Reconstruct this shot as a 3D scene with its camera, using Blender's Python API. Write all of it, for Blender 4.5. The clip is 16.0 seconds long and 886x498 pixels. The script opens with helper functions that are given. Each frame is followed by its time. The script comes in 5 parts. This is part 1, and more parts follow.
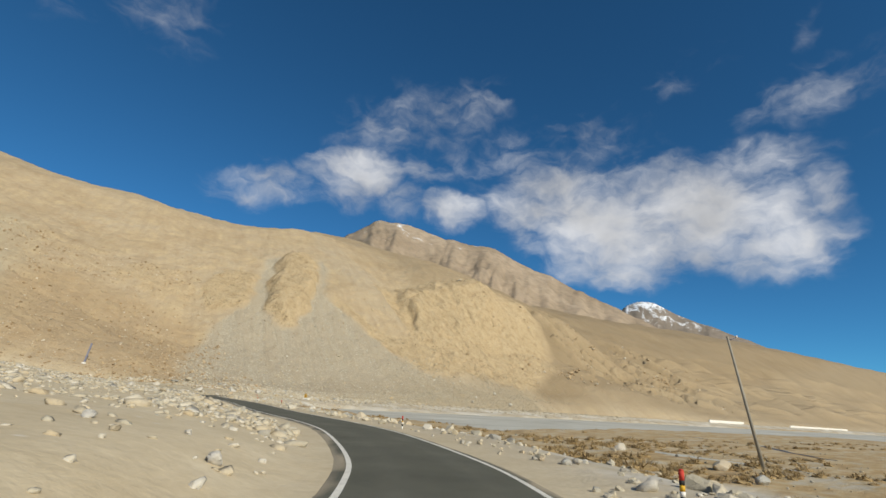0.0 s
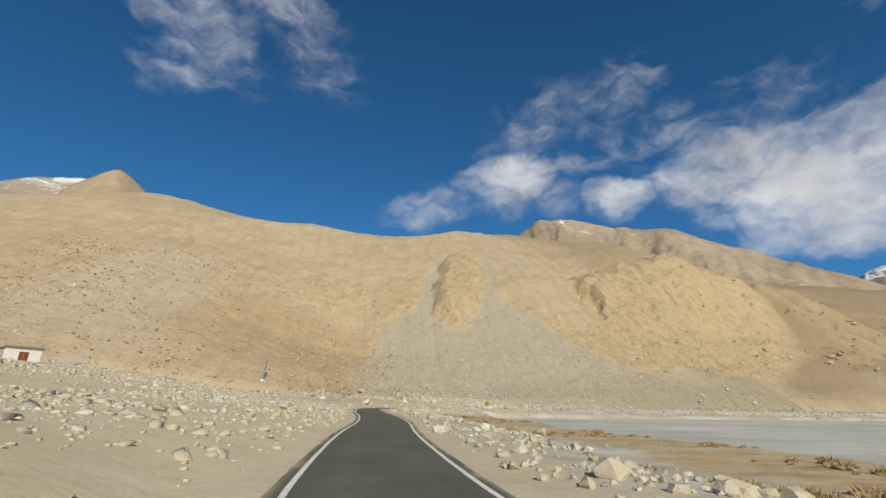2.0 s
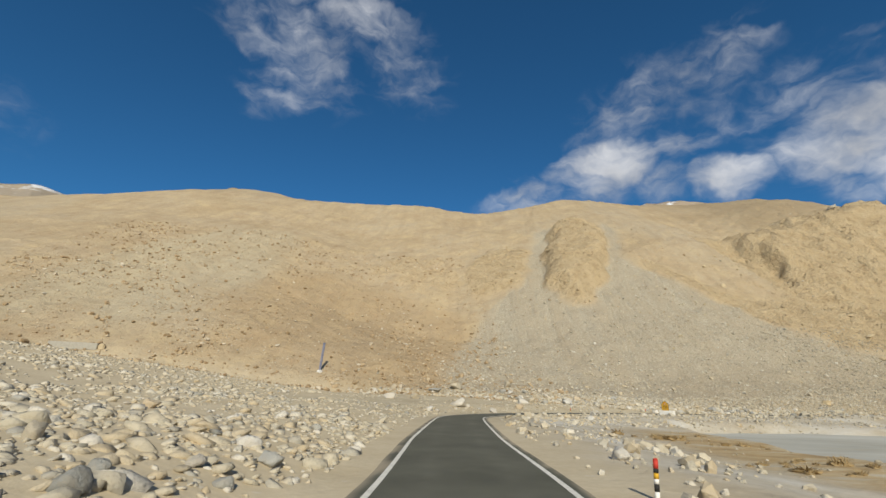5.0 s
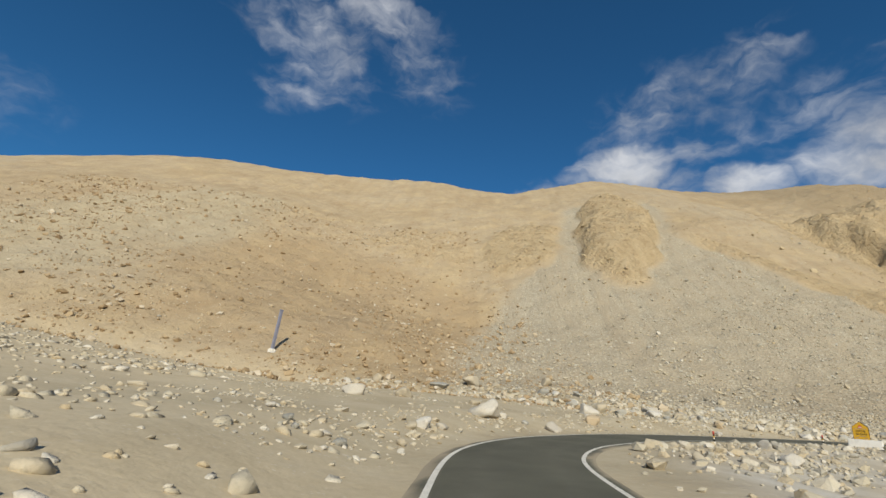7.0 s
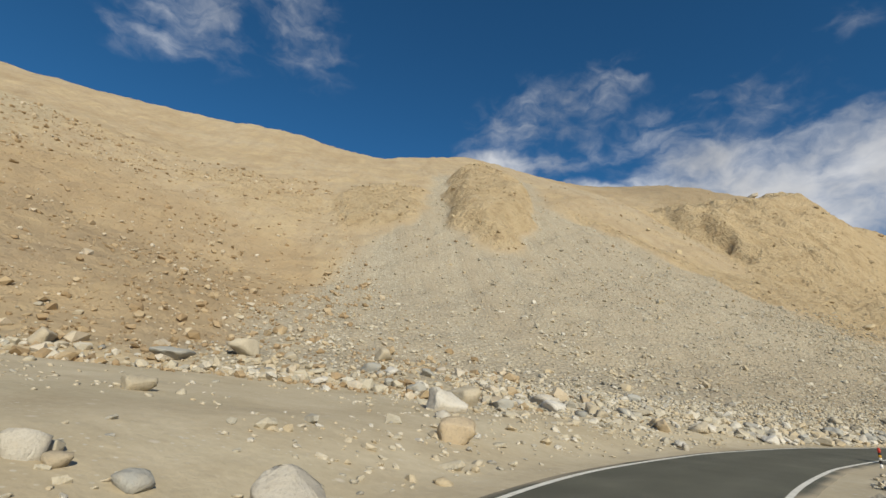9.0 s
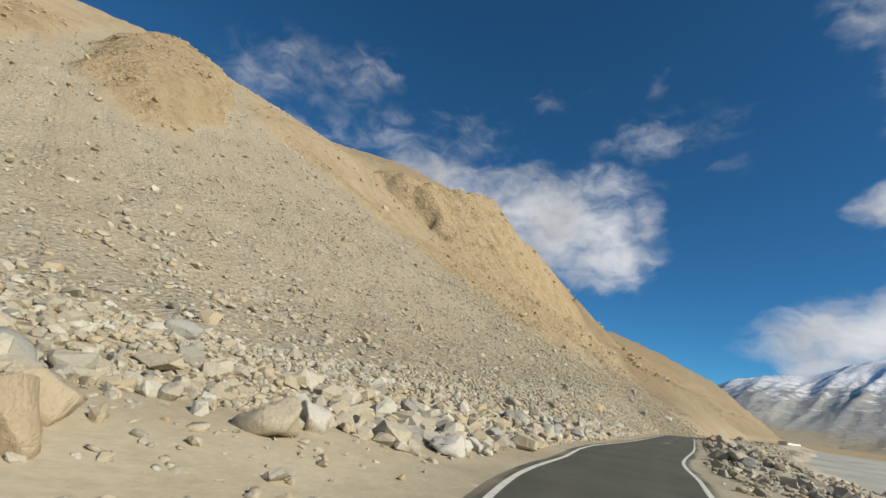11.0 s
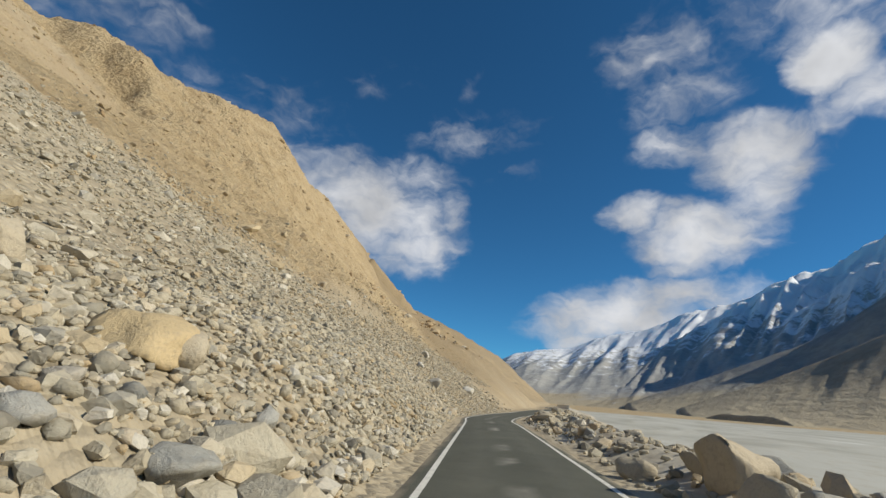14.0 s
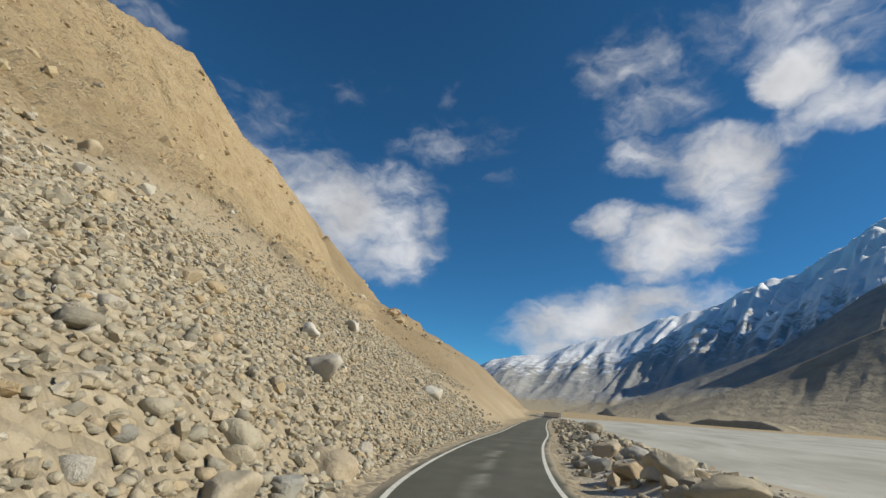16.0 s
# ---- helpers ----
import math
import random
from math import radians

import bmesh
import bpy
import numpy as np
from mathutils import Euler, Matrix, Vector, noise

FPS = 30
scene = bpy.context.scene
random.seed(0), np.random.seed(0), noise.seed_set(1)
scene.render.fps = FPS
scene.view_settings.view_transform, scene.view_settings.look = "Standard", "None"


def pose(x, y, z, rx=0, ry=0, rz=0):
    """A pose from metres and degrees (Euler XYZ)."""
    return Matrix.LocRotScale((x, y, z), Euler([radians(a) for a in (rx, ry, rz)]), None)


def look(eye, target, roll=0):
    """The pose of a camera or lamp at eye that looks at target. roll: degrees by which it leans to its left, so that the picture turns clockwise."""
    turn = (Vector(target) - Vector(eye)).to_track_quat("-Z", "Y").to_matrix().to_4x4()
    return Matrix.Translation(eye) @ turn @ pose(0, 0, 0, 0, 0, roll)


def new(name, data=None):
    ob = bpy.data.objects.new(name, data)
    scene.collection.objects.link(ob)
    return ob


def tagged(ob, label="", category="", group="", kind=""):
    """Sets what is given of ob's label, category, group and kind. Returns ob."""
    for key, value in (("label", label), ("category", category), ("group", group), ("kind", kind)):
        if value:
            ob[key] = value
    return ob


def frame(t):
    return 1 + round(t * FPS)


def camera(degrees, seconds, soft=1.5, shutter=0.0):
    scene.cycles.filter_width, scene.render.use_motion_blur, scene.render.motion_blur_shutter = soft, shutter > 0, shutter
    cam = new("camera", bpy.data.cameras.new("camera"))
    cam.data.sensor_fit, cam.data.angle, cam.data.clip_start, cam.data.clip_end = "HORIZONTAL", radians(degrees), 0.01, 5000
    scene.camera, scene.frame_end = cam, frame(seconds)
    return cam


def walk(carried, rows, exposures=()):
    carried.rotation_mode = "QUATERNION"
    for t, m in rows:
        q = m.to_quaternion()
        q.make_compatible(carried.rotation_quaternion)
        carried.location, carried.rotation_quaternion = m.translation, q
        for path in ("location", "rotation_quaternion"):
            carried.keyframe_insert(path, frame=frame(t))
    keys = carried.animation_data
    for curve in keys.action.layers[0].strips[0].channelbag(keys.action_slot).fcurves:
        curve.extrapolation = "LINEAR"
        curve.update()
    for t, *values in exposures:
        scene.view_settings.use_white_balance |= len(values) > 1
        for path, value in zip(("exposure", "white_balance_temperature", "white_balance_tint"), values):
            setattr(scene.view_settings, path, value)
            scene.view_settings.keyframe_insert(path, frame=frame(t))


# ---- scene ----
# The camera is carried in a car along the road.
cam = camera(86.5, 16.0)
PATH = [
    (0, (-4.384, -90.067, 1.404), (0.252, -81.768, 4.507), 3.74),
    (0.5, (-1.387, -84.232, 1.420), (2.863, -75.732, 4.534), 2.20),
    (1, (0.903, -78.413, 1.339), (4.233, -69.514, 4.456), 1.47),
    (1.5, (2.603, -72.144, 1.414), (4.808, -62.899, 4.521), 1.12),
    (2, (3.753, -65.770, 1.498), (5.151, -56.353, 4.556), 1.14),
    (2.5, (4.296, -59.471, 1.612), (5.100, -49.990, 4.689), 1.20),
    (3, (4.580, -52.899, 1.592), (4.954, -43.391, 4.668), 1.20),
    (3.5, (4.768, -46.332, 1.586), (4.826, -36.810, 4.641), 1.03),
    (4, (4.889, -39.491, 1.513), (4.705, -29.963, 4.542), 0.74),
    (4.5, (4.952, -33.386, 1.518), (4.554, -23.857, 4.526), 0.82),
    (5, (4.858, -27.183, 1.547), (4.264, -17.659, 4.537), 1.30),
    (5.2, (4.737, -24.573, 1.539), (4.080, -15.054, 4.532), 1.59),
    (5.7, (4.310, -17.962, 1.533), (3.468, -8.455, 4.518), 2.23),
    (6.2, (3.615, -11.019, 1.503), (2.646, -1.523, 4.483), 2.94),
    (6.8, (3.015, -2.881, 1.467), (2.093, 6.621, 4.443), 3.67),
    (7.3, (3.200, 3.212, 1.465), (2.587, 12.740, 4.437), 4.01),
    (7.5, (3.353, 5.507, 1.466), (2.876, 15.044, 4.438), 4.26),
    (8, (4.110, 11.074, 1.492), (4.148, 20.624, 4.457), 4.24),
    (8.5, (5.418, 16.364, 1.453), (6.244, 25.887, 4.390), 3.95),
    (9, (7.699, 21.466, 1.453), (9.640, 30.836, 4.358), 3.90),
    (9.5, (10.582, 25.967, 1.519), (14.286, 34.788, 4.430), 4.47),
    (10, (14.397, 30.160, 1.310), (19.439, 38.275, 4.263), 6.12),
    (10.2, (16.061, 31.670, 1.258), (21.519, 39.516, 4.197), 6.83),
    (10.7, (19.796, 35.029, 1.210), (26.267, 42.071, 4.132), 8.02),
    (11.2, (23.513, 37.318, 1.344), (30.729, 43.621, 4.208), 8.37),
    (11.8, (28.667, 39.407, 1.546), (36.516, 44.931, 4.353), 7.91),
    (12.3, (34.136, 41.228, 1.582), (42.351, 46.180, 4.408), 7.01),
    (12.5, (36.565, 42.043, 1.482), (44.914, 46.757, 4.324), 6.62),
    (13, (42.801, 44.103, 1.478), (51.408, 48.274, 4.396), 5.50),
    (13.5, (49.177, 45.985, 1.439), (58.002, 49.640, 4.399), 4.70),
    (14, (55.917, 47.831, 1.428), (64.890, 51.084, 4.413), 4.36),
    (14.5, (62.666, 49.394, 1.397), (71.711, 52.411, 4.411), 4.18),
    (15, (69.653, 51.203, 1.483), (78.712, 54.100, 4.572), 3.73),
    (15.5, (76.585, 52.921, 1.600), (85.633, 55.770, 4.766), 3.81),
    (16, (83.678, 54.661, 1.632), (92.747, 57.466, 4.776), 3.85),
]
walk(cam, [(t, look(eye, target, roll)) for t, eye, target, roll in PATH])

# ---- sky, sun and clouds ----
SUN_AZ, SUN_EL = 172.0, 31.0


def heading(az, el):
    a, e = radians(az), radians(el)
    return Vector((math.sin(a) * math.cos(e), math.cos(a) * math.cos(e), math.sin(e)))


sun = new("sun", bpy.data.lights.new("sun", "SUN"))
sun.data.energy, sun.data.angle, sun.data.color = 4.9, radians(0.53), (0.975, 0.91, 0.755)
sun.matrix_world = look(heading(SUN_AZ, SUN_EL) * 100, (0, 0, 0))

# heading and height of the middle, half length, half thickness, lean (all in degrees), body
CLOUDS_HIGH = [
    (-25.0, 37.7, 8.5, 4.4, -26, 0.56), (-19.1, 44.0, 8.3, 4.3, -9, 0.56), (-11.1, 38.7, 6.8, 4.3, -29, 0.4), (-24.8, 32.8, 6.0, 1.9, 4, 0.45),
    (-24.5, 50.2, 6.7, 3.7, 5, 0.5),
]
CLOUDS_MIDDLE = [
    (17.5, 26.3, 6.5, 2.7, 5, 1.0), (25.2, 27.1, 4.1, 1.9, 1, 0.62), (6.6, 22.6, 6.2, 2.3, 10, 0.62), (15.6, 23.2, 4.2, 2.0, 1, 0.62),
    (21.4, 32.0, 8.0, 3.6, 25, 0.46), (30.1, 34.2, 6.4, 3.0, 17, 0.46), (28.7, 31.0, 5.4, 3.5, -40, 0.38), (35.0, 35.7, 1.8, 1.3, -38, 0.55),
    (24.1, 23.6, 3.5, 2.1, -7, 0.52), (29.9, 22.8, 3.5, 2.3, -5, 1.0), (38.6, 29.3, 7.2, 3.6, 8, 0.38),
]
CLOUDS_BANK = [
    (42.8, 23.8, 8.1, 3.6, 3, 1.0), (50.2, 20.2, 10.0, 5.0, 0, 1.15), (60.9, 21.1, 8.4, 4.7, -16, 1.15), (66.6, 17.4, 5.9, 3.2, -3, 1.0),
    (50.9, 16.0, 6.0, 2.6, -8, 0.8), (66.1, 25.7, 5.4, 2.2, -5, 0.66), (70.7, 21.1, 3.6, 2.1, -60, 0.55), (39.9, 26.7, 4.4, 2.0, 14, 0.55),
    (54.7, 25.4, 5.7, 2.2, 0, 0.72), (71.5, 31.0, 6.3, 2.5, 7, 0.5), (57.9, 35.0, 3.2, 1.8, 18, 0.3), (72.3, 37.1, 2.3, 1.1, 66, 0.26),
    (46.2, 30.2, 8.7, 3.6, -1, 0.36),
]
CLOUDS_WISPS = [
    (77.7, 31.1, 5.3, 2.6, 10, 0.52), (79.0, 26.5, 3.8, 1.5, 3, 0.42), (61.3, 36.2, 3.1, 1.6, 13, 0.4), (32.8, 36.1, 4.8, 3.0, -8, 0.45),
    (43.0, 30.1, 3.0, 2.2, 10, 0.4), (68.5, 30.0, 3.4, 1.5, -10, 0.36),
]
CLOUDS_EAST = [
    (114.1, 33.0, 3.6, 3.1, -15, 1.3), (117.8, 28.8, 4.3, 2.3, -19, 0.9), (106.3, 26.4, 5.5, 3.5, -11, 0.95), (98.3, 28.9, 4.4, 2.5, 8, 0.62),
    (93.4, 21.6, 3.5, 1.9, 5, 0.95), (100.4, 18.7, 7.1, 3.2, 0, 1.05), (98.7, 16.0, 3.8, 1.9, 2, 0.72), (106.6, 22.5, 3.3, 3.0, -15, 0.85),
    (98.2, 38.6, 7.3, 3.5, 8, 0.46), (113.9, 38.6, 8.1, 3.5, -6, 0.52), (99.1, 33.6, 6.2, 2.9, 6, 0.5), (113.0, 28.4, 1.8, 2.0, 35, 0.62),
    (119.4, 34.0, 3.1, 2.5, -43, 0.55),
]
CLOUDS_LOW = [
    (90.5, 9.9, 9.3, 3.2, 6, 1.2), (95.9, 12.5, 8.0, 2.0, 5, 1.1), (87.0, 7.0, 4.8, 1.9, 0, 1.0), (101.9, 12.2, 4.9, 1.7, 5, 0.9),
]
CLOUDS_BEHIND = [(150, 30, 20, 8, 0, 0.6), (-120, 28, 25, 8, 0, 0.6), (-70, 24, 18, 5, 0, 0.5), (200, 45, 22, 9, 0, 0.5)]
CLOUDS_WISPS = [(*row[:5], row[5] * 0.62) for row in CLOUDS_WISPS]
CLOUDS_EAST = [(*row[:5], row[5] * 1.15) for row in CLOUDS_EAST]
CLOUDS = CLOUDS_HIGH + CLOUDS_MIDDLE + CLOUDS_BANK + CLOUDS_WISPS + CLOUDS_EAST + CLOUDS_LOW + CLOUDS_BEHIND


def make_sky():
    world = bpy.data.worlds.new("sky")
    scene.world = world
    world.use_nodes = True
    tree = world.node_tree
    n, link = tree.nodes, tree.links.new
    back = n["Background"]
    sky = n.new("ShaderNodeTexSky")
    sky.sky_type, sky.sun_disc = "NISHITA", False
    sky.sun_elevation, sky.sun_rotation = radians(SUN_EL), radians(SUN_AZ)
    sky.altitude, sky.air_density, sky.dust_density, sky.ozone_density = 3600, 1.0, 0.0, 1.5

    def math_node(op, a, b=None, c=None, clamp=False):
        m = n.new("ShaderNodeMath")
        m.operation, m.use_clamp = op, clamp
        for k, value in enumerate((a, b, c)):
            if value is None:
                continue
            if isinstance(value, (int, float)):
                m.inputs[k].default_value = value
            else:
                link(value, m.inputs[k])
        return m.outputs[0]

    def dot(vec, axis):
        m = n.new("ShaderNodeVectorMath")
        m.operation = "DOT_PRODUCT"
        link(vec, m.inputs[0])
        m.inputs[1].default_value = axis
        return m.outputs["Value"]

    def fbm_node(vec, scale, detail, rough, distort=0.0):
        m = n.new("ShaderNodeTexNoise")
        link(vec, m.inputs["Vector"])
        m.inputs["Scale"].default_value, m.inputs["Detail"].default_value = scale, detail
        m.inputs["Roughness"].default_value, m.inputs["Distortion"].default_value = rough, distort
        return m

    way = n.new("ShaderNodeTexCoord").outputs["Generated"]
    # wind-drawn warp of the outlines
    warp = fbm_node(way, 9.0, 4, 0.55)
    shift = n.new("ShaderNodeVectorMath")
    shift.operation = "MULTIPLY_ADD"
    link(warp.outputs["Color"], shift.inputs[0])
    shift.inputs[1].default_value = (0.085, 0.085, 0.085)
    link(way, shift.inputs[2])
    less = n.new("ShaderNodeVectorMath")
    less.operation = "SUBTRACT"
    link(shift.outputs[0], less.inputs[0])
    less.inputs[1].default_value = (0.0425, 0.0425, 0.0425)
    bent = less.outputs[0]
    total = None
    for az, el, wide, high, lean, body in CLOUDS:
        ahead = heading(az, el)
        right = Vector((math.cos(radians(az)), -math.sin(radians(az)), 0))
        up = right.cross(ahead)
        c, s = math.cos(radians(lean)), math.sin(radians(lean))
        a1 = (right * c + up * s) / math.tan(radians(wide * 1.3))
        a2 = (up * c - right * s) / math.tan(radians(high * 1.45))
        f = math_node("MAXIMUM", dot(bent, ahead), 0.05)
        x = math_node("DIVIDE", dot(bent, a1), f)
        y = math_node("DIVIDE", dot(bent, a2), f)
        r2 = math_node("ADD", math_node("MULTIPLY", x, x), math_node("MULTIPLY", y, y))
        m = math_node("MULTIPLY", math_node("SUBTRACT", 1.0, r2, clamp=True), body)
        total = m if total is None else math_node("MAXIMUM", total, m)
    stretch = n.new("ShaderNodeMapping")
    link(bent, stretch.inputs["Vector"])
    stretch.inputs["Rotation"].default_value = (0.25, 0.2, 0)
    stretch.inputs["Scale"].default_value = (1.0, 1.0, 2.0)
    soft = math_node("SUBTRACT", fbm_node(stretch.outputs[0], 9.0, 3, 0.5).outputs["Fac"], 0.5)
    grain = math_node("SUBTRACT", fbm_node(stretch.outputs[0], 20.0, 8, 0.54, 0.3).outputs["Fac"], 0.5)
    thick = math_node("MULTIPLY_ADD", soft, 1.35, math_node("MULTIPLY_ADD", grain, 1.6, math_node("MULTIPLY_ADD", total, 1.5, -0.16)))
    eased = n.new("ShaderNodeMapRange")
    eased.interpolation_type = "SMOOTHSTEP"
    link(thick, eased.inputs["Value"])
    eased.inputs["From Min"].default_value, eased.inputs["From Max"].default_value = 0.0, 1.9
    gate = math_node("MULTIPLY", total, 2.2, clamp=True)
    cover = math_node("MULTIPLY", eased.outputs[0], gate, clamp=True)
    # bright tops, greyer bodies
    shade = fbm_node(way, 7.0, 4, 0.5)
    ramp = n.new("ShaderNodeMapRange")
    link(shade.outputs["Fac"], ramp.inputs["Value"])
    ramp.inputs["From Min"].default_value, ramp.inputs["From Max"].default_value = 0.35, 0.65
    ramp.inputs["To Min"].default_value, ramp.inputs["To Max"].default_value = CLOUD_LOW, CLOUD_HIGH
    white = n.new("ShaderNodeVectorMath")
    white.operation = "SCALE"
    white.inputs[0].default_value = (0.98, 1.0, 1.04)
    link(ramp.outputs[0], white.inputs["Scale"])
    tint = n.new("ShaderNodeMix")
    tint.data_type, tint.blend_type = "RGBA", "MULTIPLY"
    tint.inputs["Factor"].default_value = 1.0
    link(sky.outputs[0], tint.inputs["A"])
    tint.inputs["B"].default_value = SKY_TINT
    mix = n.new("ShaderNodeMix")
    mix.data_type = "RGBA"
    link(cover, mix.inputs["Factor"])
    link(tint.outputs["Result"], mix.inputs["A"])
    link(white.outputs[0], mix.inputs["B"])
    link(mix.outputs["Result"], back.inputs["Color"])
    back.inputs["Strength"].default_value = 0.1


CLOUD_LOW, CLOUD_HIGH = 4.9, 7.4
SKY_TINT = (0.285, 0.785, 1.02, 1.0)
make_sky()

# ---- materials ----
def material(name, roughness=0.9, metallic=0.0):
    m = bpy.data.materials.new(name)
    m.use_nodes = True
    b = m.node_tree.nodes["Principled BSDF"]
    b.inputs["Roughness"].default_value, b.inputs["Metallic"].default_value = roughness, metallic
    b.inputs["Specular IOR Level"].default_value = 0.25
    return m


class Nodes:
    """Short calls for the node tree of one material."""

    def __init__(self, m):
        self.tree = m.node_tree
        self.n, self.link = self.tree.nodes, self.tree.links.new
        self.bsdf = self.n["Principled BSDF"]
        self.coord = self.n.new("ShaderNodeTexCoord").outputs["Object"]

    def scaled(self, sx, sy, sz):
        m = self.n.new("ShaderNodeMapping")
        self.link(self.coord, m.inputs["Vector"])
        m.inputs["Scale"].default_value = (sx, sy, sz)
        return m.outputs[0]

    def noise(self, scale, detail=5, rough=0.55, vec=None, distort=0.0):
        m = self.n.new("ShaderNodeTexNoise")
        self.link(vec or self.coord, m.inputs["Vector"])
        m.inputs["Scale"].default_value, m.inputs["Detail"].default_value = scale, detail
        m.inputs["Roughness"].default_value, m.inputs["Distortion"].default_value = rough, distort
        return m.outputs["Fac"]

    def cells(self, scale, vec=None):
        m = self.n.new("ShaderNodeTexVoronoi")
        self.link(vec or self.coord, m.inputs["Vector"])
        m.inputs["Scale"].default_value = scale
        return m

    def attr(self, name):
        m = self.n.new("ShaderNodeAttribute")
        m.attribute_name = name
        return m.outputs["Fac"]

    def span(self, value, a, b, to_a=0.0, to_b=1.0):
        m = self.n.new("ShaderNodeMapRange")
        self.link(value, m.inputs["Value"])
        for key, v in (("From Min", a), ("From Max", b), ("To Min", to_a), ("To Max", to_b)):
            m.inputs[key].default_value = v
        return m.outputs[0]

    def calc(self, op, a, b, clamp=False):
        m = self.n.new("ShaderNodeMath")
        m.operation, m.use_clamp = op, clamp
        for k, v in enumerate((a, b)):
            if isinstance(v, (int, float)):
                m.inputs[k].default_value = v
            else:
                self.link(v, m.inputs[k])
        return m.outputs[0]

    def mix(self, factor, a, b, blend="MIX"):
        m = self.n.new("ShaderNodeMix")
        m.data_type, m.blend_type = "RGBA", blend
        if isinstance(factor, (int, float)):
            m.inputs["Factor"].default_value = factor
        else:
            self.link(factor, m.inputs["Factor"])
        for key, v in (("A", a), ("B", b)):
            if isinstance(v, tuple):
                m.inputs[key].default_value = (*v, 1) if len(v) == 3 else v
            else:
                self.link(v, m.inputs[key])
        return m.outputs["Result"]

    def ramp(self, value, stops):
        m = self.n.new("ShaderNodeValToRGB")
        self.link(value, m.inputs["Fac"])
        e = m.color_ramp.elements
        while len(e) < len(stops):
            e.new(0.5)
        for k, (p, c) in enumerate(stops):
            e[k].position, e[k].color = p, (*c, 1)
        return m.outputs["Color"]

    def colour(self, c):
        self.link(c, self.bsdf.inputs["Base Color"])

    def bump(self, height, distance, strength=1.0):
        m = self.n.new("ShaderNodeBump")
        m.inputs["Strength"].default_value, m.inputs["Distance"].default_value = strength, distance
        self.link(height, m.inputs["Height"])
        self.link(m.outputs[0], self.bsdf.inputs["Normal"])
        return m


def ground_material():
    m = material("hill_and_valley_soil", 0.95)
    k = Nodes(m)
    big, mid, fine = k.noise(0.045, 4), k.noise(0.5, 6, 0.6), k.noise(5.0, 5, 0.65)
    soil = k.ramp(big, [(0.3, (0.40, 0.31, 0.19)), (0.5, (0.45, 0.36, 0.235)), (0.72, (0.44, 0.365, 0.255))])
    soil = k.mix(k.span(mid, 0.38, 0.7, 0, 0.55), soil, (0.36, 0.27, 0.165))
    ochre = k.noise(0.14, 6, 0.62, None, 0.4)
    soil = k.mix(k.span(ochre, 0.5, 0.66, 0, 0.7), soil, (0.51, 0.40, 0.24))
    soil = k.mix(k.span(ochre, 0.46, 0.32, 0, 0.6), soil, (0.35, 0.255, 0.15))
    soil = k.mix(k.calc("MULTIPLY", k.attr("grey_hill"), k.span(mid, 0.3, 0.65, 0.85, 0.5)), soil, (0.455, 0.395, 0.275))
    soil = k.mix(k.calc("MULTIPLY", k.attr("brown"), k.span(mid, 0.35, 0.65, 0.75, 0.3)), soil, (0.38, 0.275, 0.155))
    soil = k.mix(k.calc("MULTIPLY", k.attr("olive"), k.span(big, 0.3, 0.7, 1.0, 0.7)), soil, (0.26, 0.198, 0.118))
    clods = k.span(k.cells(0.75).outputs["Distance"], 0.08, 0.24, 1, 0)
    soil = k.mix(k.calc("MULTIPLY", clods, k.span(k.noise(0.3, 4), 0.46, 0.6, 0, 0.7)), soil, (0.24, 0.165, 0.09))
    # ochre bedrock with flutes that run down the slope
    flute = k.noise(0.35, 6, 0.62, k.scaled(1.0, 0.9, 0.6))
    # crevice shade put into the colour: darker flute recesses, besides random brown patches
    cliff = k.ramp(flute, [(0.28, (0.40, 0.295, 0.165)), (0.44, (0.53, 0.405, 0.24)), (0.7, (0.60, 0.475, 0.295))])
    col = k.mix(k.attr("cliff"), soil, k.mix(k.span(k.noise(0.9, 7, 0.68), 0.54, 0.68, 0, 0.6), cliff, (0.32, 0.225, 0.125)))
    # grey scree, with single stones in the grain
    stones = k.cells(3.4, k.scaled(1.0, 1.0, 1.3))
    shade = k.n.new("ShaderNodeSeparateColor")
    k.link(stones.outputs["Color"], shade.inputs[0])
    grey = k.ramp(shade.outputs[0], [(0.0, (0.33, 0.295, 0.225)), (0.35, (0.43, 0.385, 0.295)), (0.7, (0.50, 0.445, 0.345)), (1.0, (0.57, 0.525, 0.43))])
    # gaps between the stones darkened in the colour, as shade in them
    grey = k.mix(k.span(stones.outputs["Distance"], 0.3, 0.62, 0, 0.8), grey, (0.27, 0.235, 0.17))
    grey = k.mix(0.3, grey, k.ramp(mid, [(0.3, (0.42, 0.365, 0.265)), (0.7, (0.53, 0.475, 0.36))]))
    # runnels of finer and coarser debris down the slope
    drawn = k.n.new("ShaderNodeMapping")
    k.link(k.coord, drawn.inputs["Vector"])
    drawn.inputs["Rotation"].default_value = (0, 0, radians(-15))
    drawn.inputs["Scale"].default_value = (0.32, 0.03, 0.03)
    runnel = k.noise(1.0, 6, 0.6, drawn.outputs[0], 0.3)
    grey = k.mix(k.span(runnel, 0.35, 0.65, 0, 0.7), grey, (0.37, 0.31, 0.22))
    col = k.mix(k.calc("MULTIPLY", k.span(runnel, 0.45, 0.7, 0, 0.35), k.span(k.attr("cliff"), 0.0, 1.0, 1.0, 0.2)), col, (0.30, 0.225, 0.14))
